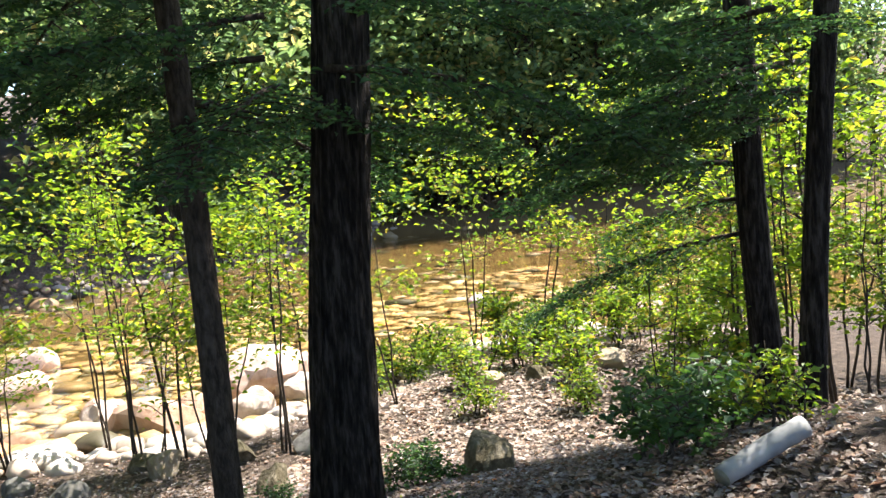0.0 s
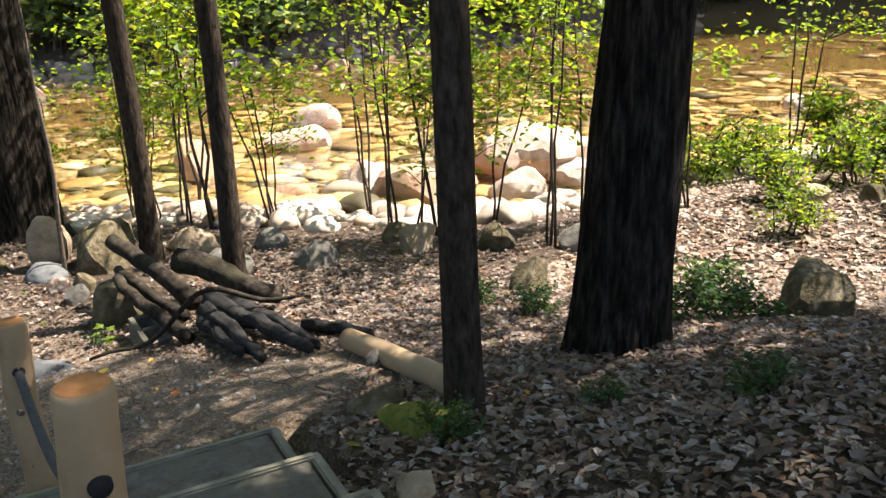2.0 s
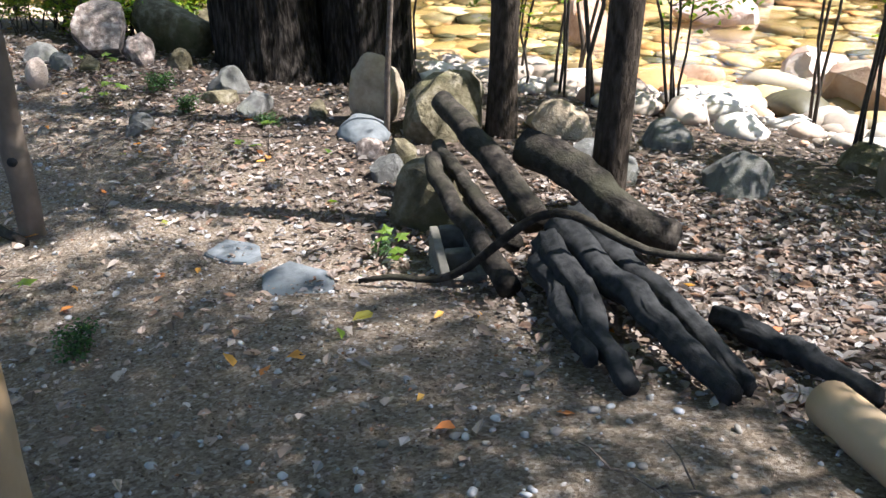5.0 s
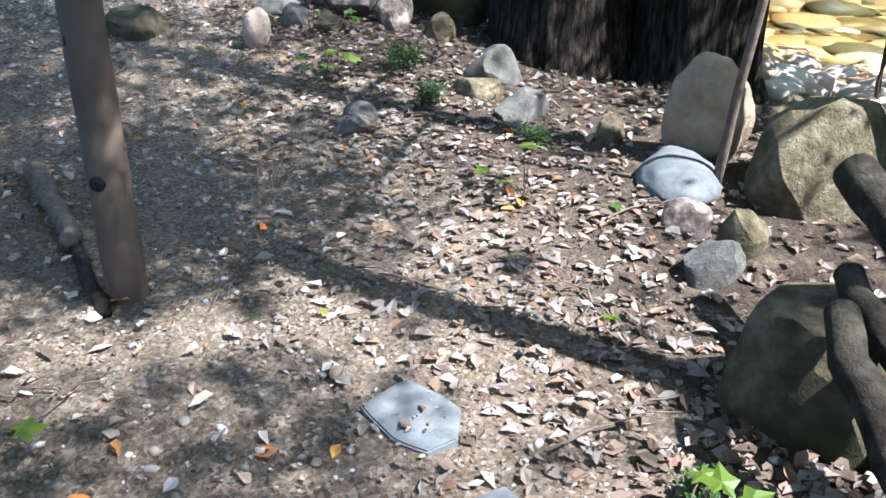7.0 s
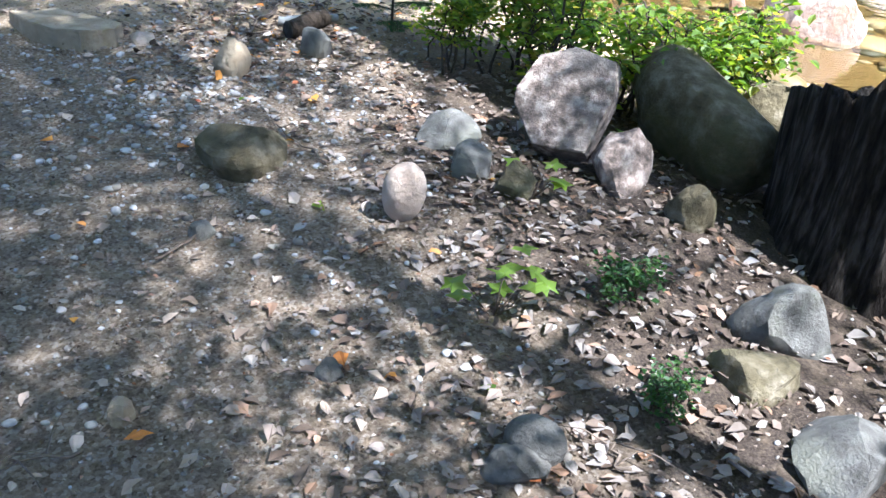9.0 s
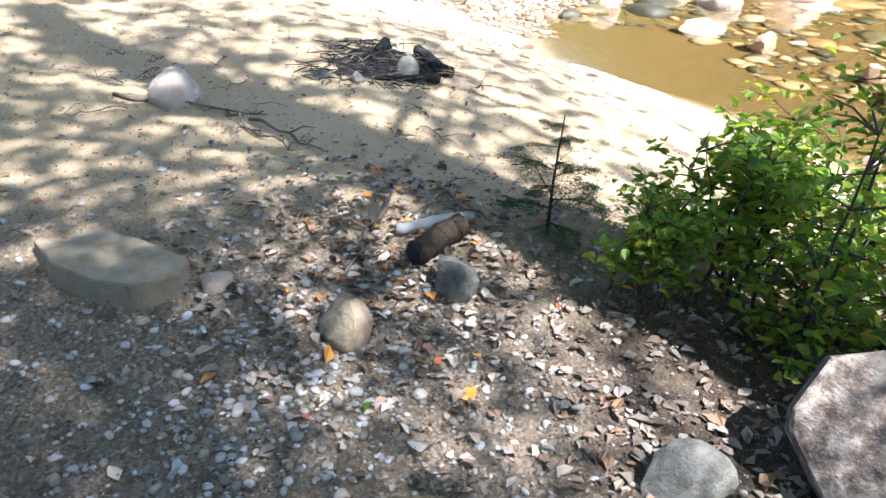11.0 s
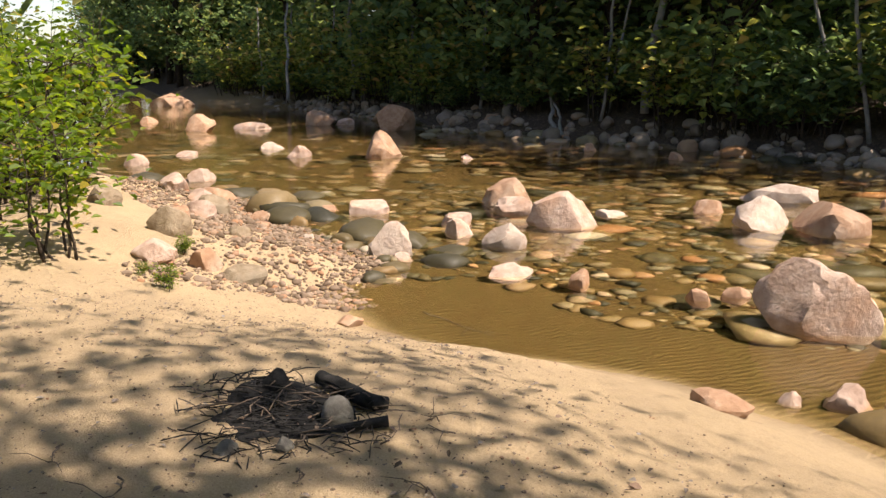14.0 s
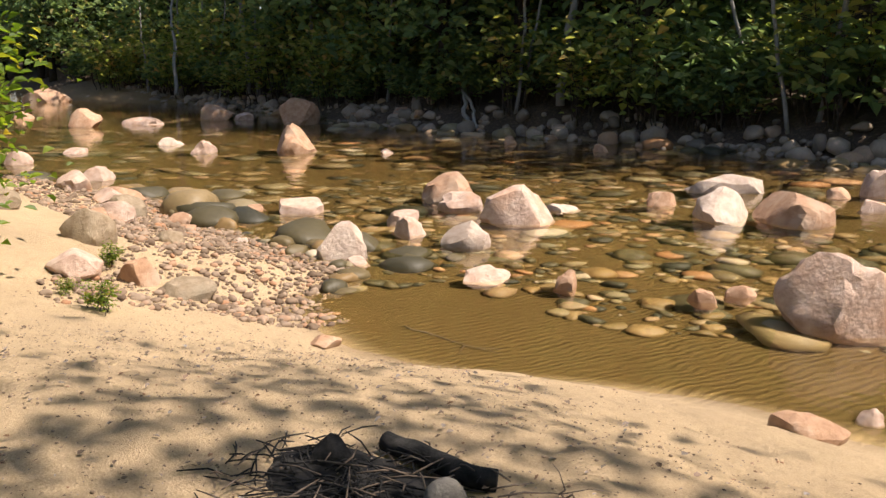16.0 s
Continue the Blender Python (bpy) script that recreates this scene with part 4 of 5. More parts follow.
# ---- stones along the path ----
slab("flat_stone", "flat blue-grey slab set in the gritty path", -4.80, 5.33, 0.32, 0.25, 0.06, M_SLATE, 1, 35, 0.036)
slab("flat_stone", "larger flat blue-grey slab set in the gritty path", -4.23, 5.33, 0.42, 0.34, 0.07, M_SLATE, 5, -20, 0.044)
rock("standing_stone", "rounded tan standing stone at the path's edge", -6.20, 7.28, 0.42, 0.50, M_TAN, 17, d=0.30, rz=60, jag=0.22, facets=0, sink=0.1, sub=4)
rock("flat_stone", "smooth lilac-grey stone at the path's edge", -5.96, 6.99, 0.54, 0.13, M_SLATE, 4, d=0.36, rz=-30, jag=0.12, facets=0, sub=4)
rock("boulder", "brown mossy boulder under the log pile", -4.45, 6.38, 0.62, 0.44, M_MOSSY, 5, d=0.5, rz=30, facets=6)
rock("boulder", "large mossy boulder behind the standing stone", -5.75, 7.55, 0.9, 0.42, M_MOSSY, 6, d=0.6, facets=5)
rock("stone", "mottled stone on the leaf litter", -3.62, 8.0, 0.55, 0.26, M_GRANITE, 7)
rock("stone", "mossy stone behind a tree", -4.25, 7.55, 0.45, 0.26, M_GRANITE, 8)
rock("stone", "mossy stone in leaf litter", -1.42, 7.6, 0.40, 0.30, M_MOSSY, 9)
rock("boulder", "grey-green boulder in leaf litter beside the large trunk", 0.62, 6.9, 0.62, 0.36, M_MOSSY, 10, d=0.45)
rock("stone", "mossy low stone beside the steps", -1.26, 4.66, 0.34, 0.10, M_MOSSY, 12)
rock("stone", "small reddish stone beside a log", -1.60, 5.24, 0.12, 0.10, M_GRANITE, 13)
rock("stone", "small tan stone beside the steps", -0.72, 3.85, 0.2, 0.1, M_TAN, 14)
rock("moss_clump", "yellow-green mossy mound at a tree's foot", -0.95, 4.42, 0.42, 0.08, M_MOSS, 15, d=0.26, facets=0)
for k, (x, y, w, h) in enumerate([(-8.88, 4.92, 0.42, 0.20), (-8.80, 5.92, 0.25, 0.16), (-8.62, 6.08, 0.22, 0.13), (-9.1, 5.85, 0.30, 0.16), (-8.85, 6.62, 0.36, 0.24), (-8.5, 6.85, 0.25, 0.18), (-7.7, 6.9, 0.36, 0.20), (-7.45, 6.65, 0.34, 0.10), (-7.05, 6.75, 0.40, 0.15), (-5.55, 6.75, 0.24, 0.14), (-5.35, 6.85, 0.22, 0.2), (-5.2, 6.62, 0.26, 0.16), (-6.55, 7.0, 0.18, 0.15), (-7.5, 5.3, 0.1, 0.05)]):
    rock("stone", ("dark mossy stone", "grey weathered stone", "brown mossy stone", "grey rounded stone", "speckled stone")[k % 5] + " in dead leaves beside the path", x, y, w, h, (M_MOSSY, M_GRANITE, M_MOSSY, M_GRANITE, M_SPECK)[k % 5], 30 + k, group="stones beside the path")
rock("egg_stone", "pale egg-shaped stone standing on end", -8.42, 5.58, 0.18, 0.26, M_PALE, 50, d=0.14, rz=100, jag=0.06, facets=0, sink=0.1, tilt=14)
rock("round_stone", "smooth grey round stone in the path", -7.1, 5.86, 0.18, 0.13, M_GRANITE, 51, jag=0.05, facets=0, sink=0.2)
slab("leaning_slab", "large flat speckled slab leaning back among stones", -9.14, 6.42, 0.56, 0.62, 0.15, M_SPECK, 52, 62, -0.20, 55)
slab("flat_stone", "large flat tan-grey slab half sunk in the path", -10.15, 3.86, 0.66, 0.40, 0.13, M_TAN, 53, 62, 0.055)
rock("stone", "angular tan stone among grey chippings", -9.82, 4.78, 0.24, 0.19, M_TAN, 54, facets=7)
rock("stone", "grey stone beside the plants", -10.05, 5.2, 0.24, 0.15, M_GRANITE, 55)
rock("stone", "small pale stone among chippings", -10.08, 4.28, 0.13, 0.07, M_PALE, 56)
rock("stone", "grey pebble on the path", -8.3, 4.82, 0.12, 0.06, M_GRANITE, 57)
rock("stone", "yellowish pebble on the path", -7.3, 4.73, 0.10, 0.06, M_TAN, 58)
rock("stone", "grey stone on the path", -7.05, 5.8, 0.2, 0.09, M_GRANITE, 59)
for k, (x, y, w) in enumerate([(-3.5, 9.5, 0.45), (-4.6, 8.7, 0.4), (-3.0, 8.9, 0.5), (-2.2, 9.1, 0.5), (-1.4, 9.2, 0.45), (-5.3, 8.3, 0.5), (-6.6, 8.3, 0.5), (-0.7, 8.4, 0.5), (0.6, 11.5, 0.5), (1.3, 11.7, 0.35), (1.9, 10.6, 0.5), (2.4, 12.0, 0.5)]):
    rock("stone", "weathered stone on the river bank", x, y, w, w * 0.55, (M_MOSSY, M_GRANITE, M_TAN)[k % 3], 80 + k, group="stones on the bank")

# ---- beach ----
rock("dome_stone", "pale rounded stone half buried in the sand", -12.15, 3.72, 0.37, 0.19, M_PALE, 61, jag=0.14, facets=4, sink=0.5)
pit = thing("fire_pit_ash", "patch of black ash and charred twigs on the sand", "fire pit", on(-13.1, 4.86, 0), "", "stuff")
rng = random.Random(8)
sticks = []
for k in range(260):
    a, r = rng.uniform(0, 6.28), 0.60 * rng.random() ** 0.7
    c = Vector((r * 1.15 * math.cos(a), r * 0.85 * math.sin(a), 0.015 + 0.04 * rng.random() * (1 - r)))
    b = rng.uniform(0, 3.14)
    hl = rng.uniform(0.03, 0.12)
    d = Vector((math.cos(b), math.sin(b), rng.uniform(-0.12, 0.12))) * hl
    sticks.append(tube([c - d, c + Vector((rng.gauss(0, 0.01), rng.gauss(0, 0.01), 0.008)), c + d], [0.003, 0.004, 0.002], 5))
part("charred_twigs", raw("charred_twigs", *merge(sticks), M_CHAR), parent=pit)
part("ash", rock_mesh("ash", 1.0, 0.72, 0.035, 4, M_CHAR, 4, 0.3, 0.4, 0), parent=pit, m=pose(0, 0, -0.02))
part("pale_twigs", raw("pale_twigs", *merge(sticks[::4]), M_TWIG), parent=pit, m=pose(0.02, 0.03, 0.018, 0, 0, 40))
log("charred_log", "burnt log lying in the fire pit", on(-13.47, 5.22, 0.05), on(-13.0, 5.40, 0.04), 0.042, 0.045, M_CHAR, 31, 0.006, 14, 0.1)
log("charred_log", "burnt stick at the edge of the fire pit", on(-12.78, 4.9, 0.02), on(-12.76, 5.30, 0.03), 0.022, 0.028, M_CHAR, 32, 0.008, 10, 0.1)
rock("fire_stone", "sooty dark stone in the fire pit", -13.45, 4.98, 0.19, 0.13, M_CHAR, 62)
rock("fire_stone", "round grey stone in the fire pit", -12.88, 5.12, 0.17, 0.14, M_GRANITE, 63, jag=0.08, facets=0)
rock("fire_stone", "small grey stone beside the fire pit", -12.62, 4.78, 0.10, 0.06, M_GRANITE, 64)
rock("fire_stone", "flat grey stone beside the fire pit", -12.75, 4.55, 0.14, 0.05, M_GRANITE, 65)
br = random.Random(14)


def branch(label, a, b, r, seed, twigs=3):
    rg = random.Random(seed)
    p = wavy(rg, on(*a, 0.02), on(*b, 0.02), 9, 0.02)
    for q in p:
        q.z = ground_z(q.x, q.y) + 0.012 + abs(rg.gauss(0, 0.012))
    pcs = [tube(p, [r * (1 - 0.7 * k / 9) for k in range(10)], 6)]
    for k in range(twigs):
        i = rg.randrange(2, 9)
        e = p[i] + Vector((rg.uniform(-0.2, 0.2), rg.uniform(-0.2, 0.2), 0.02))
        pcs.append(tube([p[i], p[i].lerp(e, 0.5) + Vector((0, 0, 0.02)), e], [r * 0.5, r * 0.4, r * 0.2], 5))
    tagged(new("branch", raw("branch", *merge(pcs), M_TWIG)), label, "branch", "fallen branches")


branch("dry fallen branch beside the round stone", (-12.2, 3.35), (-11.9, 4.25), 0.012, 1)
branch("dry forked branch lying on the sand", (-11.95, 4.05), (-11.15, 4.5), 0.010, 2, 5)
branch("dry dark branch lying on the sand", (-11.75, 4.2), (-11.35, 4.65), 0.010, 3, 4)
branch("thin dead stick on shaded sand", (-10.75, 4.95), (-10.2, 4.75), 0.014, 4, 5)
branch("thin dead stick on shaded sand", (-10.9, 5.2), (-10.4, 5.35), 0.012, 5, 6)
branch("wet stick lying in the shallows", (-17.3, 7.6), (-16.2, 7.9), 0.014, 6, 3)
for k in range(26):
    x, y = br.uniform(-13.5, -10.2), br.uniform(2.6, 6.4)
    a = br.uniform(0, 6.28)
    ln = br.uniform(0.1, 0.35)
    branch("small dead twig on the sand", (x, y), (x + ln * math.cos(a), y + ln * math.sin(a)), 0.005, 100 + k, 2)
for k in range(30):
    x, y = br.uniform(-9.5, 0.5), br.uniform(3.8, 7.2)
    a = br.uniform(0, 6.28)
    ln = br.uniform(0.2, 0.6)
    branch("dead twig in the leaf litter", (x, y), (x + ln * math.cos(a), y + ln * math.sin(a)), 0.006, 200 + k, 3)

# ---- stones in and beside the river ----
STONES = [M_PALE, M_PINK, M_RUST, M_PINK, M_RUST]
WORDS = ["pale granite", "pink granite", "rusty orange", "pink granite", "rusty orange"]
WATER_A = [
    (-20.2, 8.4, 0.66, 0.42), (-43.0, 17.9, 1.65, 0.99), (-32.9, 13.3, 1.46, 0.73), (-47.4, 16.1, 1.42, 0.7), (-45.7, 10.3, 1.19, 0.71), (-33.9, 11.1, 0.73, 0.29),
    (-23.4, 12.2, 1.14, 0.46), (-22.4, 11.7, 0.82, 0.29), (-20.9, 11.9, 0.98, 0.53), (-21.9, 10.3, 0.57, 0.26), (-21.0, 9.9, 0.57, 0.2), (-19.9, 10.1, 0.61, 0.29),
    (-23.6, 9.3, 0.8, 0.24), (-19.4, 14.8, 1.0, 0.48), (-18.6, 15.5, 1.2, 0.6), (-21.4, 17.4, 1.4, 0.41), (-20.9, 15.0, 0.52, 0.31),
]
WATER_B = [
    (-17.5, 9.8, 0.38, 0.16), (-16.3, 10.6, 0.31, 0.09), (-16.2, 11.1, 0.32, 0.1), (-18.3, 9.3, 0.59, 0.09), (-40.3, 21.3, 1.49, 0.69), (-19.5, 19.3, 0.72, 0.48),
    (-18.5, 17.5, 0.54, 0.27), (-29.6, 7.4, 0.65, 0.26), (-35.7, 8.1, 0.76, 0.2), (-36.9, 11.0, 0.91, 0.15), (-46.2, 12.5, 1.46, 0.29), (-21.7, 7.6, 0.28, 0.08),
    (-24.2, 8.8, 0.39, 0.12), (-21.4, 13.2, 0.58, 0.12), (-19.7, 18.4, 0.46, 0.19), (-31.6, 19.9, 0.53, 0.18), (-28.4, 20.7, 0.49, 0.2), (-70.4, 12.7, 3.21, 1.0),
    (-33.6, 6.4, 0.69, 0.28), (-52.5, 9.0, 1.12, 0.25), (-19.8, 8.4, 0.42, 0.07), (-46.9, 17.1, 0.77, 0.36), (-31.0, 15.2, 0.39, 0.12),
]
WATER_C = [
    (-3.6, 14.6, 1.9, 0.85), (-3.15, 12.9, 0.75, 0.42), (-8.5, 15.6, 1.2, 0.45), (-5.6, 13.0, 0.9, 0.35), (-8.9, 13.0, 0.75, 0.35), (-2.7, 14.0, 0.9, 0.4), (-6.6, 12.2, 0.6, 0.2), (-1.9, 13.4, 0.7, 0.3),
    (-9.7, 13.8, 0.88, 0.39), (-4.7, 12.6, 1.73, 0.43), (-5.8, 13.3, 0.84, 0.28), (-4.3, 13.3, 0.72, 0.27),
    (-5.6, 11.3, 0.98, 0.21), (-9.5, 17.8, 1.18, 0.46), (-24.5, 28.0, 0.73, 0.49), (-2.9, 15.4, 0.57, 0.38), (0.4, 21.5, 0.56, 0.28), (3.9, 19.7, 1.59, 0.53),
]
for k, (x, y, w, h) in enumerate(WATER_A + WATER_B + WATER_C):
    i = (k * 7 + k // 3) % 5
    rock("river_boulder" if w > 0.5 else "river_stone", WORDS[i] + " stone standing out of shallow river water", x, y, w * 1.12, h + 0.25 + 0.1 * w, STONES[i], 300 + k, -0.22 - 0.1 * w, w * 0.85, jag=0.32, sink=0.12, facets=6, group="stones in the river")
rock("river_boulder", "huge pale pink boulder with a cracked flank in the river", -15.0, 10.95, 1.14, 0.96, M_PINK, 403, -0.30, 0.86, 25, 0.34, 0.1, 7, "stones in the river", sub=4)
for k, (x, y, w, h) in enumerate([(-18.3, 5.85, 0.55, 0.2), (-18.6, 5.5, 0.42, 0.24), (-18.7, 5.0, 0.56, 0.2), (-19.5, 5.3, 0.52, 0.3), (-26.4, 7.2, 0.9, 0.3), (-24.3, 6.5, 0.55, 0.25), (-21.9, 4.7, 0.63, 0.3), (-17.05, 6.65, 0.32, 0.12), (-13.4, 9.5, 0.47, 0.25), (-13.0, 9.6, 0.4, 0.32), (-13.6, 8.35, 0.5, 0.14), (-13.6, 9.1, 0.2, 0.14), (-17.8, 3.3, 0.5, 0.38), (-20.6, 5.5, 0.5, 0.3), (-21.6, 6.0, 0.5, 0.25), (-22.8, 6.4, 0.6, 0.3), (-23.4, 7.3, 0.5, 0.2), (-25.4, 6.2, 0.7, 0.35), (-20.0, 6.2, 0.35, 0.15), (-22.0, 7.0, 0.3, 0.12)]):
    rock("shore_stone", ("pale tan stone", "orange-brown stone", "pinkish stone")[k % 3] + " at the sandy river's edge", x, y, w, h, (M_TAN, M_RUST, M_PINK)[k % 3], 500 + k, group="stones on the shore")


def bed_spot(r):
    x = r.uniform(-52, 8)
    y = r.uniform(shore(x) + 0.2, far_shore(x) - 0.1)
    if (-19 < x < -14.5 and y < shore(x) + 2.6) or (-14.6 < x < -10.5 and y < shore(x) + 2.4):
        return None
    return x, y, ground_z(x, y), r.choice((0.5, 0.7, 1, 1, 1.5, 2.0))


def near_bed(r):
    x = r.uniform(-26, -2)
    d = r.uniform(0.1, 9)
    y = shore(x) + d
    if (-18.6 < x < -14.2 and d < 2.3) or (-14.6 < x < -11 and d < 2.4):
        return None
    return x, y, ground_z(x, y), r.choice((0.4, 0.6, 0.8, 1, 1.3))


def bar_spot(r):
    x = r.uniform(-28, -17.6)
    y = shore(x) - r.random() ** 1.4 * 2.6 + 0.35
    return x, y, ground_z(x, y), r.choice((0.5, 0.7, 1, 1.6))


def far_spot(r):
    x = r.uniform(-75, 8)
    y = far_shore(x) + r.gauss(0.3, 0.55)
    return x, y, max(-0.05, ground_z(x, y)), r.choice((0.5, 0.7, 0.9, 1.2, 1.7))


def path_spot(r):
    x = r.uniform(-11.5, -1.5)
    y = r.gauss(5.1, 1.0)
    return x, y, ground_z(x, y), r.choice((0.35, 0.5, 0.5, 0.7, 1, 1.5))


def chip_spot(r):
    x, y = r.gauss(-9.6, 0.55), r.gauss(4.6, 0.5)
    return x, y, ground_z(x, y), r.uniform(0.5, 1.6)


def left_spot(r):
    x = r.uniform(-11, 3)
    y = shore(x) + r.gauss(-0.3, 0.6)
    return x, y, ground_z(x, y), r.choice((0.5, 0.8, 1, 1.3, 1.8))


strew("river_bed_stones", 3000, bed_spot, 0.42, M_BED, "rounded brown and orange stones on the river bed", 0.5, 2)
strew("river_bed_stones", 3400, near_bed, 0.26, M_BED, "rounded stones under shallow water near the shore", 0.5, 3)
def left_bed(r):
    x = r.uniform(-13, 3)
    y = shore(x) + r.uniform(0.2, 12)
    return x, y, ground_z(x, y), r.choice((0.5, 0.7, 1, 1, 1.4))


strew("river_bed_stones", 1900, left_bed, 0.45, M_BED_LIT, "stones in sunlit golden and tan tones under shallow water", 0.45, 12)
strew("gravel_bar", 7500, bar_spot, 0.06, M_GRAVEL, "tan gravel on the bar at the water's edge", 0.6, 4, "gravel")
strew("far_bank_stones", 950, far_spot, 0.36, M_BANK_SHADED, "weathered stones in shaded tones along the far bank", 0.75, 5)
strew("path_pebbles", 6500, path_spot, 0.019, M_PEBBLE, "grey pebbles scattered on the path", 0.6, 6, "pebbles")
strew("chippings", 1700, chip_spot, 0.026, M_PEBBLE, "angular pale grey stone chippings in dead leaves", 0.5, 7, "gravel")


def speck_spot(r):
    x, y = r.uniform(-18, -9.5), r.uniform(1.2, 7.4)
    return x, y, ground_z(x, y), r.uniform(0.4, 1.4)


strew("sand_grit", 4500, speck_spot, 0.013, M_GRAVEL, "small grit and crumbs on the sand", 0.6, 9, "grit")
strew("bank_stones", 900, left_spot, 0.25, M_BANK_LIT, "stones in sunlit pale tones along the near bank", 0.6, 8)

# ---- dead leaves ----


def litter(name, n, spots, size, material, label, seed):
    r = random.Random(seed)
    pts = []
    while len(pts) < n:
        x, y = spots(r)
        if shore(x) - y < 0.2 or (-2.5 < x < -0.2 and cover(x, y)[0] > 0.8):
            continue
        pts.append((x, y, ground_z(x, y) + r.uniform(0.006, 0.028)))
    v, f = leaves(r, pts, size, 0.24, 0.58, 0.0, 0.10, 0.14)
    tagged(new(name, raw(name, v, f, material, False)), label, "dead leaves", "", "stuff")


def wood_spot(r):
    while True:
        x, y = r.uniform(-12, 3.6), r.uniform(0.5, 14.5)
        p, s, _ = cover(x, y)
        if r.random() > 0.97 * p and r.random() > 0.97 * s:
            return x, y


def near_spot(r):
    while True:
        x, y = r.uniform(-4.5, 2.6), r.uniform(2.4, 8.4)
        if r.random() > 0.985 * cover(x, y)[0]:
            return x, y


def bank_spot(r):
    return r.uniform(-1.5, 5.0), r.uniform(7.5, 15.0)


def edge_spot(r):
    x = r.uniform(-9.5, -4)
    return x, r.gauss(6.0, 0.45)


def any_spot(r):
    return r.uniform(-11, 1), r.gauss(5.2, 1.2)


def pit_spot(r):
    return r.gauss(-10.3, 0.5), r.gauss(4.9, 0.4)


def sand_spot(r):
    return r.uniform(-17, -9.8), r.uniform(1.5, 6.8)


litter("leaf_litter", 30000, near_spot, 0.048, M_LITTER, "thick dead leaves around the trees and steps", 9)
litter("leaf_litter", 20000, wood_spot, 0.052, M_LITTER, "thick brown and grey dead leaves on the forest floor", 1)
litter("leaf_crumbs", 22000, any_spot, 0.015, M_CRUMB, "crumbled leaf bits and needles over the gritty path", 21)
litter("leaf_crumbs", 9000, sand_spot, 0.012, M_CRUMB, "tiny dark crumbs of leaf and bark on the sand", 22)
litter("leaf_litter", 900, any_spot, 0.05, M_DRY_LIT, "pale broken dead leaves strewn along the path", 23)
litter("leaf_litter", 9000, near_spot, 0.034, M_CRUMB, "small broken leaves between the larger dead leaves", 24)
litter("leaf_litter", 900, pit_spot, 0.045, M_CRUMB, "dead leaves caught among chippings by the beach", 10)
litter("leaf_litter", 2400, edge_spot, 0.05, M_LITTER, "dead leaves drifted along the path's edge", 2)
# lighter than the other litter: the bank's sunlight is in the leaf colour
litter("leaf_litter", 12000, bank_spot, 0.075, M_DRY_LIT, "dry leaves in sunlit pale tones over the river bank", 11)
litter("orange_leaves", 90, any_spot, 0.06, M_ORANGE, "scattered orange and yellow fallen leaves", 3)
litter("pit_leaves", 40, pit_spot, 0.05, M_ORANGE, "orange dead leaves beside the beach plants", 8)
litter("sand_leaves", 950, sand_spot, 0.034, M_LITTER, "scattered small dead leaves on the sand", 4)
litter("green_leaves", 40, any_spot, 0.07, M_LEAF, "fresh green maple leaves fallen on the path", 5)

# ---- far bank ----
WOOD = []
for k in range(3):
    t = thing("far_tree", "tall dark forest tree on the far bank", "tree", (0, 0, -50), "woods on the far bank")
    me, _ = bark_trunk("trunk", 0.26, 0.12, 16, (0.01 * (k - 1), 0), 90 + k, M_BARK2, 10, 0.05, 0.3, 12)
    part("trunk", me, parent=t)
    part("crown", CROWN_FAR[k][0], parent=t, m=Matrix.Translation((0, 0, 1.6 + 1.2 * k)))
    part("branchwork", CROWN_FAR[k][1], parent=t, m=Matrix.Translation((0, 0, 1.6 + 1.2 * k)))
    WOOD.append(t)
r = random.Random(77)
spots = []
for k in range(250):
    x = r.uniform(-115, 30)
    y = far_shore(x) + 2.0 + 30 * r.random() ** 1.3
    spots.append((x, y))
for k in range(34):
    spots.append((r.uniform(-75, -27), r.uniform(-14, 2.5)))
while len(spots) < 340:
    x, y = r.uniform(-190, -95), r.uniform(-35, 32)
    if y > far_shore(x) + 2 or y < shore(x) - 3:
        spots.append((x, y))
for k, (x, y) in enumerate(spots):
    m = pose(x, y, ground_z(x, y), 0, 0, r.uniform(0, 360))
    if k < 3:
        WOOD[k].matrix_world = m
    else:
        c = copy_thing(WOOD[k % 3], m)
        s = r.uniform(0.8, 1.25)
        c.scale = (s, s, s)
FARBUSH = [sapling_kind(54, 1.5, 9, 460, 0.22, 1.2, M_FAR)]
for k in range(190):
    x = r.uniform(-85, 4)
    y = far_shore(x) + 0.9 + 9 * r.random() ** 1.8
    plant("bank_bush", "dark green bush along the far bank", "bush", FARBUSH, 0, x, y, r.uniform(0.8, 2.0), r.uniform(0, 360), "bushes on the far bank")

# lighter copy of M_FAR: sun on the forest's front put into the leaf colour
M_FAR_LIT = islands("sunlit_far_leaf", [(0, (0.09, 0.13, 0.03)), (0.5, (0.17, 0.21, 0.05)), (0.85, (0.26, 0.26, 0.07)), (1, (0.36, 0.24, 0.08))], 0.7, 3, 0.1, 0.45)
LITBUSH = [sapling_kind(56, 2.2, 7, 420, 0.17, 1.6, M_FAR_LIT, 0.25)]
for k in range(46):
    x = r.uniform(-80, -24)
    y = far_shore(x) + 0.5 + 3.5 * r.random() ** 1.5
    plant("young_tree", "young tree with leaves in sunlit yellow-green tones on the far bank", "tree", LITBUSH, 0, x, y, r.uniform(0.7, 2.4), r.uniform(0, 360), "young trees on the far bank")
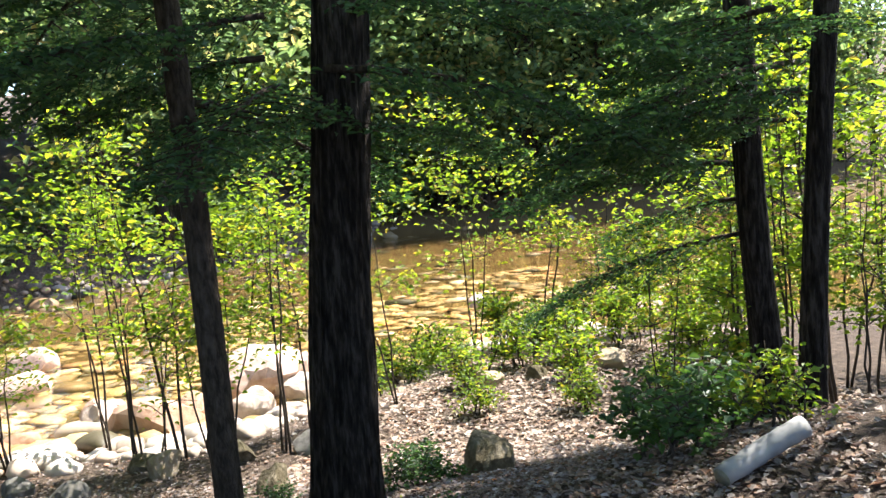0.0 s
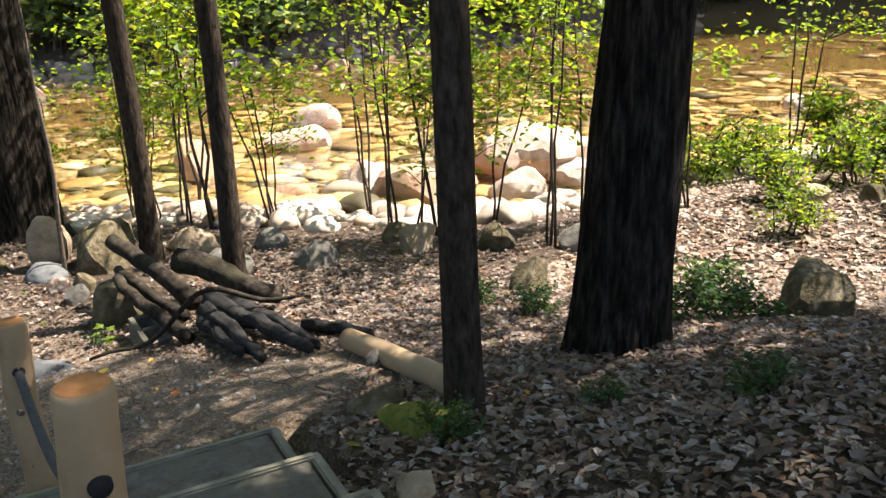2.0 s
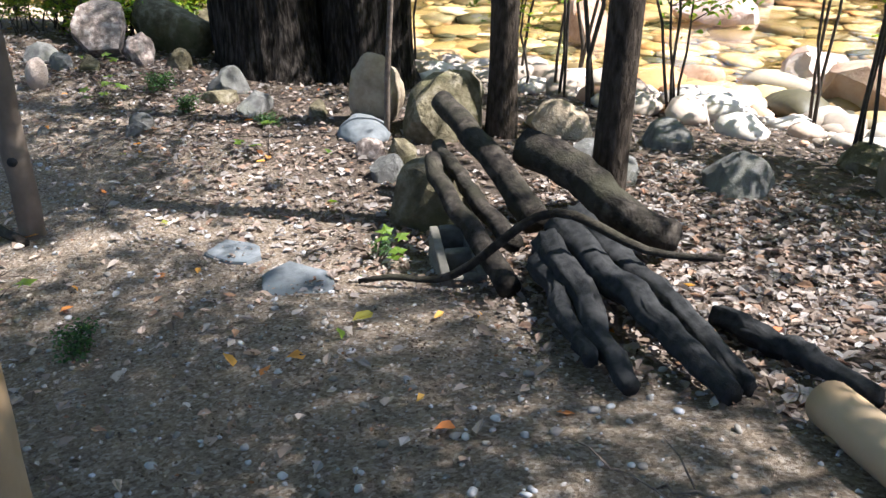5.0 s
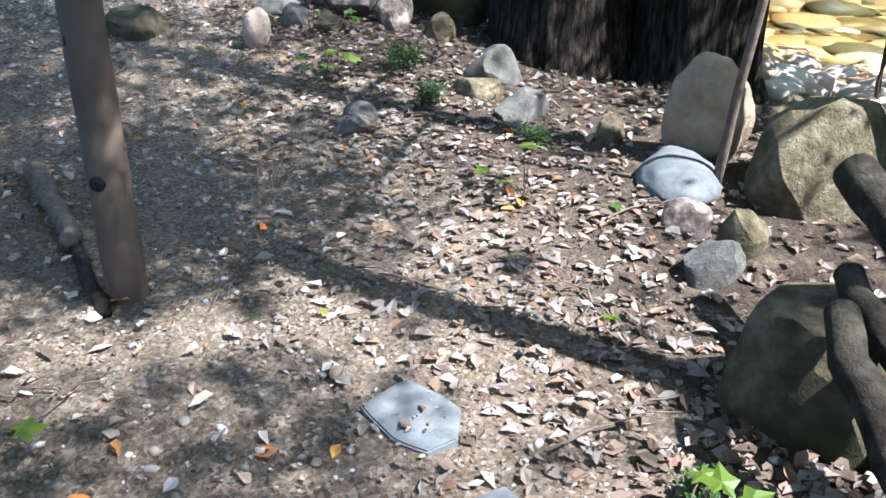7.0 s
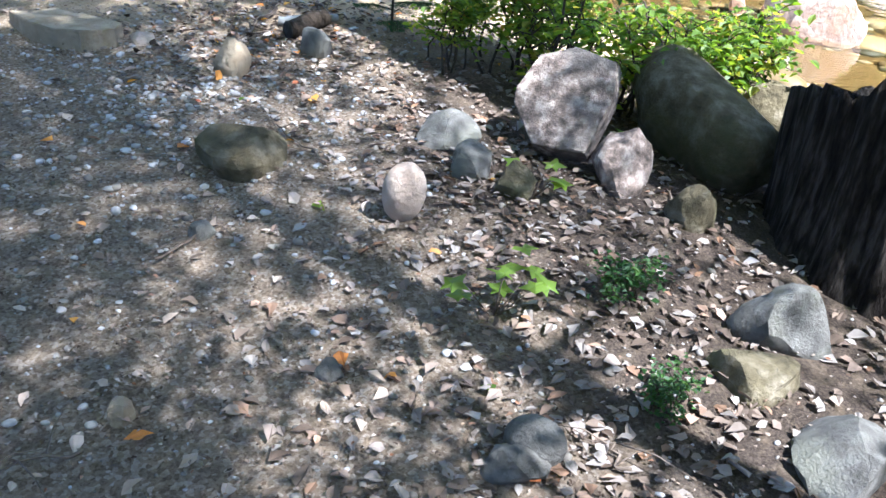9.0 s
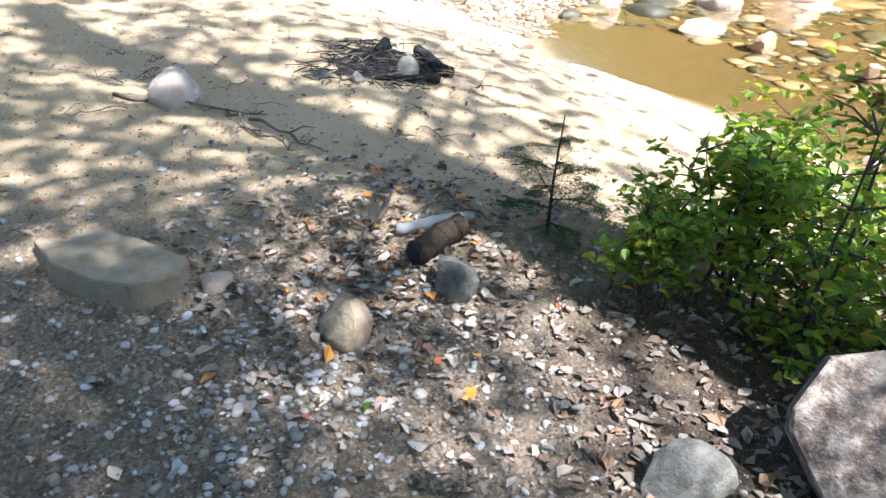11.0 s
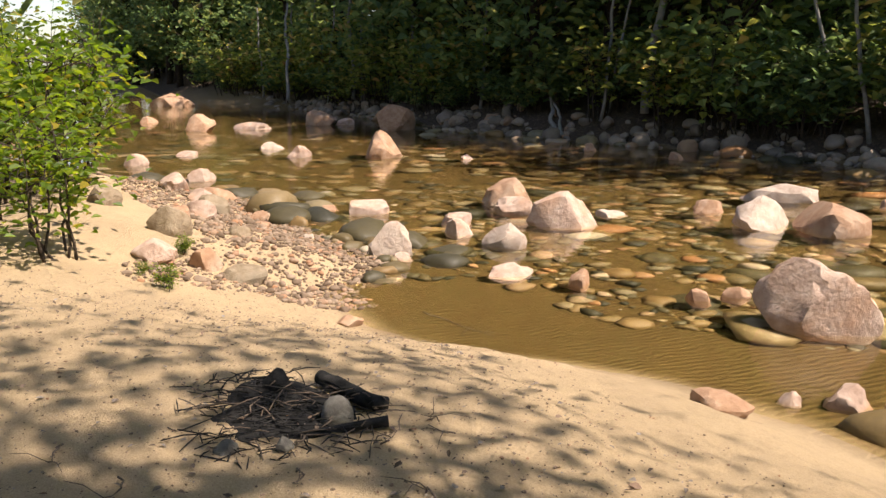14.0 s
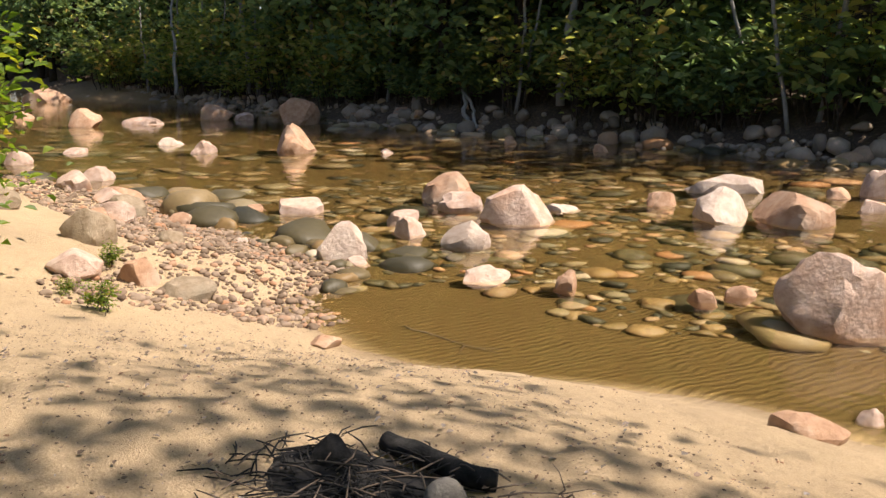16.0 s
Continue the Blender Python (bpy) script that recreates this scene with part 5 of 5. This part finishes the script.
for k in range(16):
    x = r.uniform(-70, -22)
    y = far_shore(x) + r.uniform(0.6, 3.0)
    z = ground_z(x, y)
    log("bare_stem", "thin pale bare stem standing among the far trees", (x, y, z - 0.1), (x + r.gauss(0, 1.0), y + r.gauss(0, 0.4), z + r.uniform(4, 10)), r.uniform(0.05, 0.10), 0.03, M_BIRCH, 160 + k, 0.05, 8, 0.05, None, 12, "dead tree", "bare stems on the far bank")

# bleached and leaning dead trunks on the far bank
for k, (a, b, w) in enumerate([((-62, 18.6, 0.6), (-65.5, 19.6, 6.5), 0.12), ((-50.5, 22.0, 0.8), (-50.3, 22.4, 7.5), 0.10), ((-36.2, 21.6, 0.3), (-38.4, 22.6, 1.9), 0.09), ((-35.4, 21.4, 0.2), (-37.6, 22.0, 1.3), 0.07), ((-33.5, 23.6, 1.0), (-33.3, 24.0, 9.0), 0.16), ((-56.0, 20.8, 0.8), (-56.3, 21.2, 8.0), 0.13)]):
    log("dead_birch", "bleached bare trunk leaning on the far bank", a, b, w, w * 0.5, M_BIRCH, 60 + k, 0.06, 10, 0.06, None, 12, "dead tree", "bleached trunks on the far bank")

# a thin pale stem rising by the standing stone, with a few leaves high up
stem = thing("thin_sapling", "thin pale sapling stem rising by the standing stone", "sapling", on(-5.85, 7.1, 0))
rg = random.Random(3)
pts = wavy(rg, (0, 0, -0.1), (0.12, -0.05, 3.6), 14, 0.012)
part("trunk", raw("trunk", *tube(pts, [0.022 - 0.001 * k for k in range(15)], 8, 0.1), M_TWIG), parent=stem)
part("foliage", raw("foliage", *leaves(rg, [(0.12 + rg.gauss(0, 0.35), -0.05 + rg.gauss(0, 0.35), 3.3 + rg.gauss(0, 0.3)) for _ in range(120)], 0.10), M_LEAF, False), parent=stem)

def lobed_leaf(rg, q, size):
    """A thin maple leaf of five pointed lobes round its stalk, drooping at the tips."""
    turn, tip = rg.uniform(0, 6.283), rg.uniform(0.1, 0.45)
    vs, fs = [q], []
    for k, rad in enumerate((0.12, 0.46, 0.30, 0.60, 0.36, 0.74, 0.36, 0.60, 0.30, 0.46)):
        a = turn + 2 * math.pi * k / 10
        rr = rad * size * rg.uniform(0.88, 1.1)
        vs.append(q + Vector((rr * math.cos(a), rr * math.sin(a), -rr * tip * (0.4 + 0.6 * math.cos(a - turn)) + rg.gauss(0, 0.004))))
    for k in range(10):
        fs.append((0, k + 1, (k + 1) % 10 + 1))
    return vs, fs


# a young hemlock at the edge of the leafy plants
hem = thing("hemlock_seedling", "small feathery yellow-green hemlock beside the leafy plants", "seedling", on(-10.5, 5.65, 0))
part("stem", raw("stem", *tube([(0, 0, -0.05), (0.01, 0, 0.25), (0.0, 0.02, 0.55)], [0.010, 0.007, 0.003], 6), M_STEM), parent=hem)
for k in range(14):
    m = pose(0, 0, 0.06 + 0.035 * k, 0, -14, k * 137) @ Matrix.Scale(0.16 - 0.008 * k, 4)
    b = part("branch", BOUGHS[k % 3][1], parent=hem, m=m)
    part("needle_sprays", BOUGHS[k % 3][0], parent=b)

# a maple seedling with broad yellow-green leaves in the litter
for x, y, n, s in ((-7.78, 5.86, 9, 0.095), (-8.6, 6.15, 4, 0.10), (-9.15, 6.55, 4, 0.09), (-6.1, 6.3, 4, 0.09), (-4.2, 5.75, 5, 0.08), (-5.05, 4.25, 9, 0.09)):
    t = thing("maple_seedling", "maple seedling with broad yellow-green leaves in dead leaves", "seedling", on(x, y, 0), "maple seedlings")
    rg = random.Random(int(x * 100))
    tips = [Vector((rg.gauss(0, 0.09), rg.gauss(0, 0.09), rg.uniform(0.08, 0.2))) for _ in range(n)]
    part("stem", raw("stem", *merge([tube([(0, 0, -0.02), q * 0.6 + Vector((0, 0, 0.02)), q], [0.003, 0.002, 0.0015], 5) for q in tips]), M_TWIG), parent=t)
    for q in tips:
        part("leaf", raw("leaf", *lobed_leaf(rg, q, s), M_LEAF, False), parent=t)
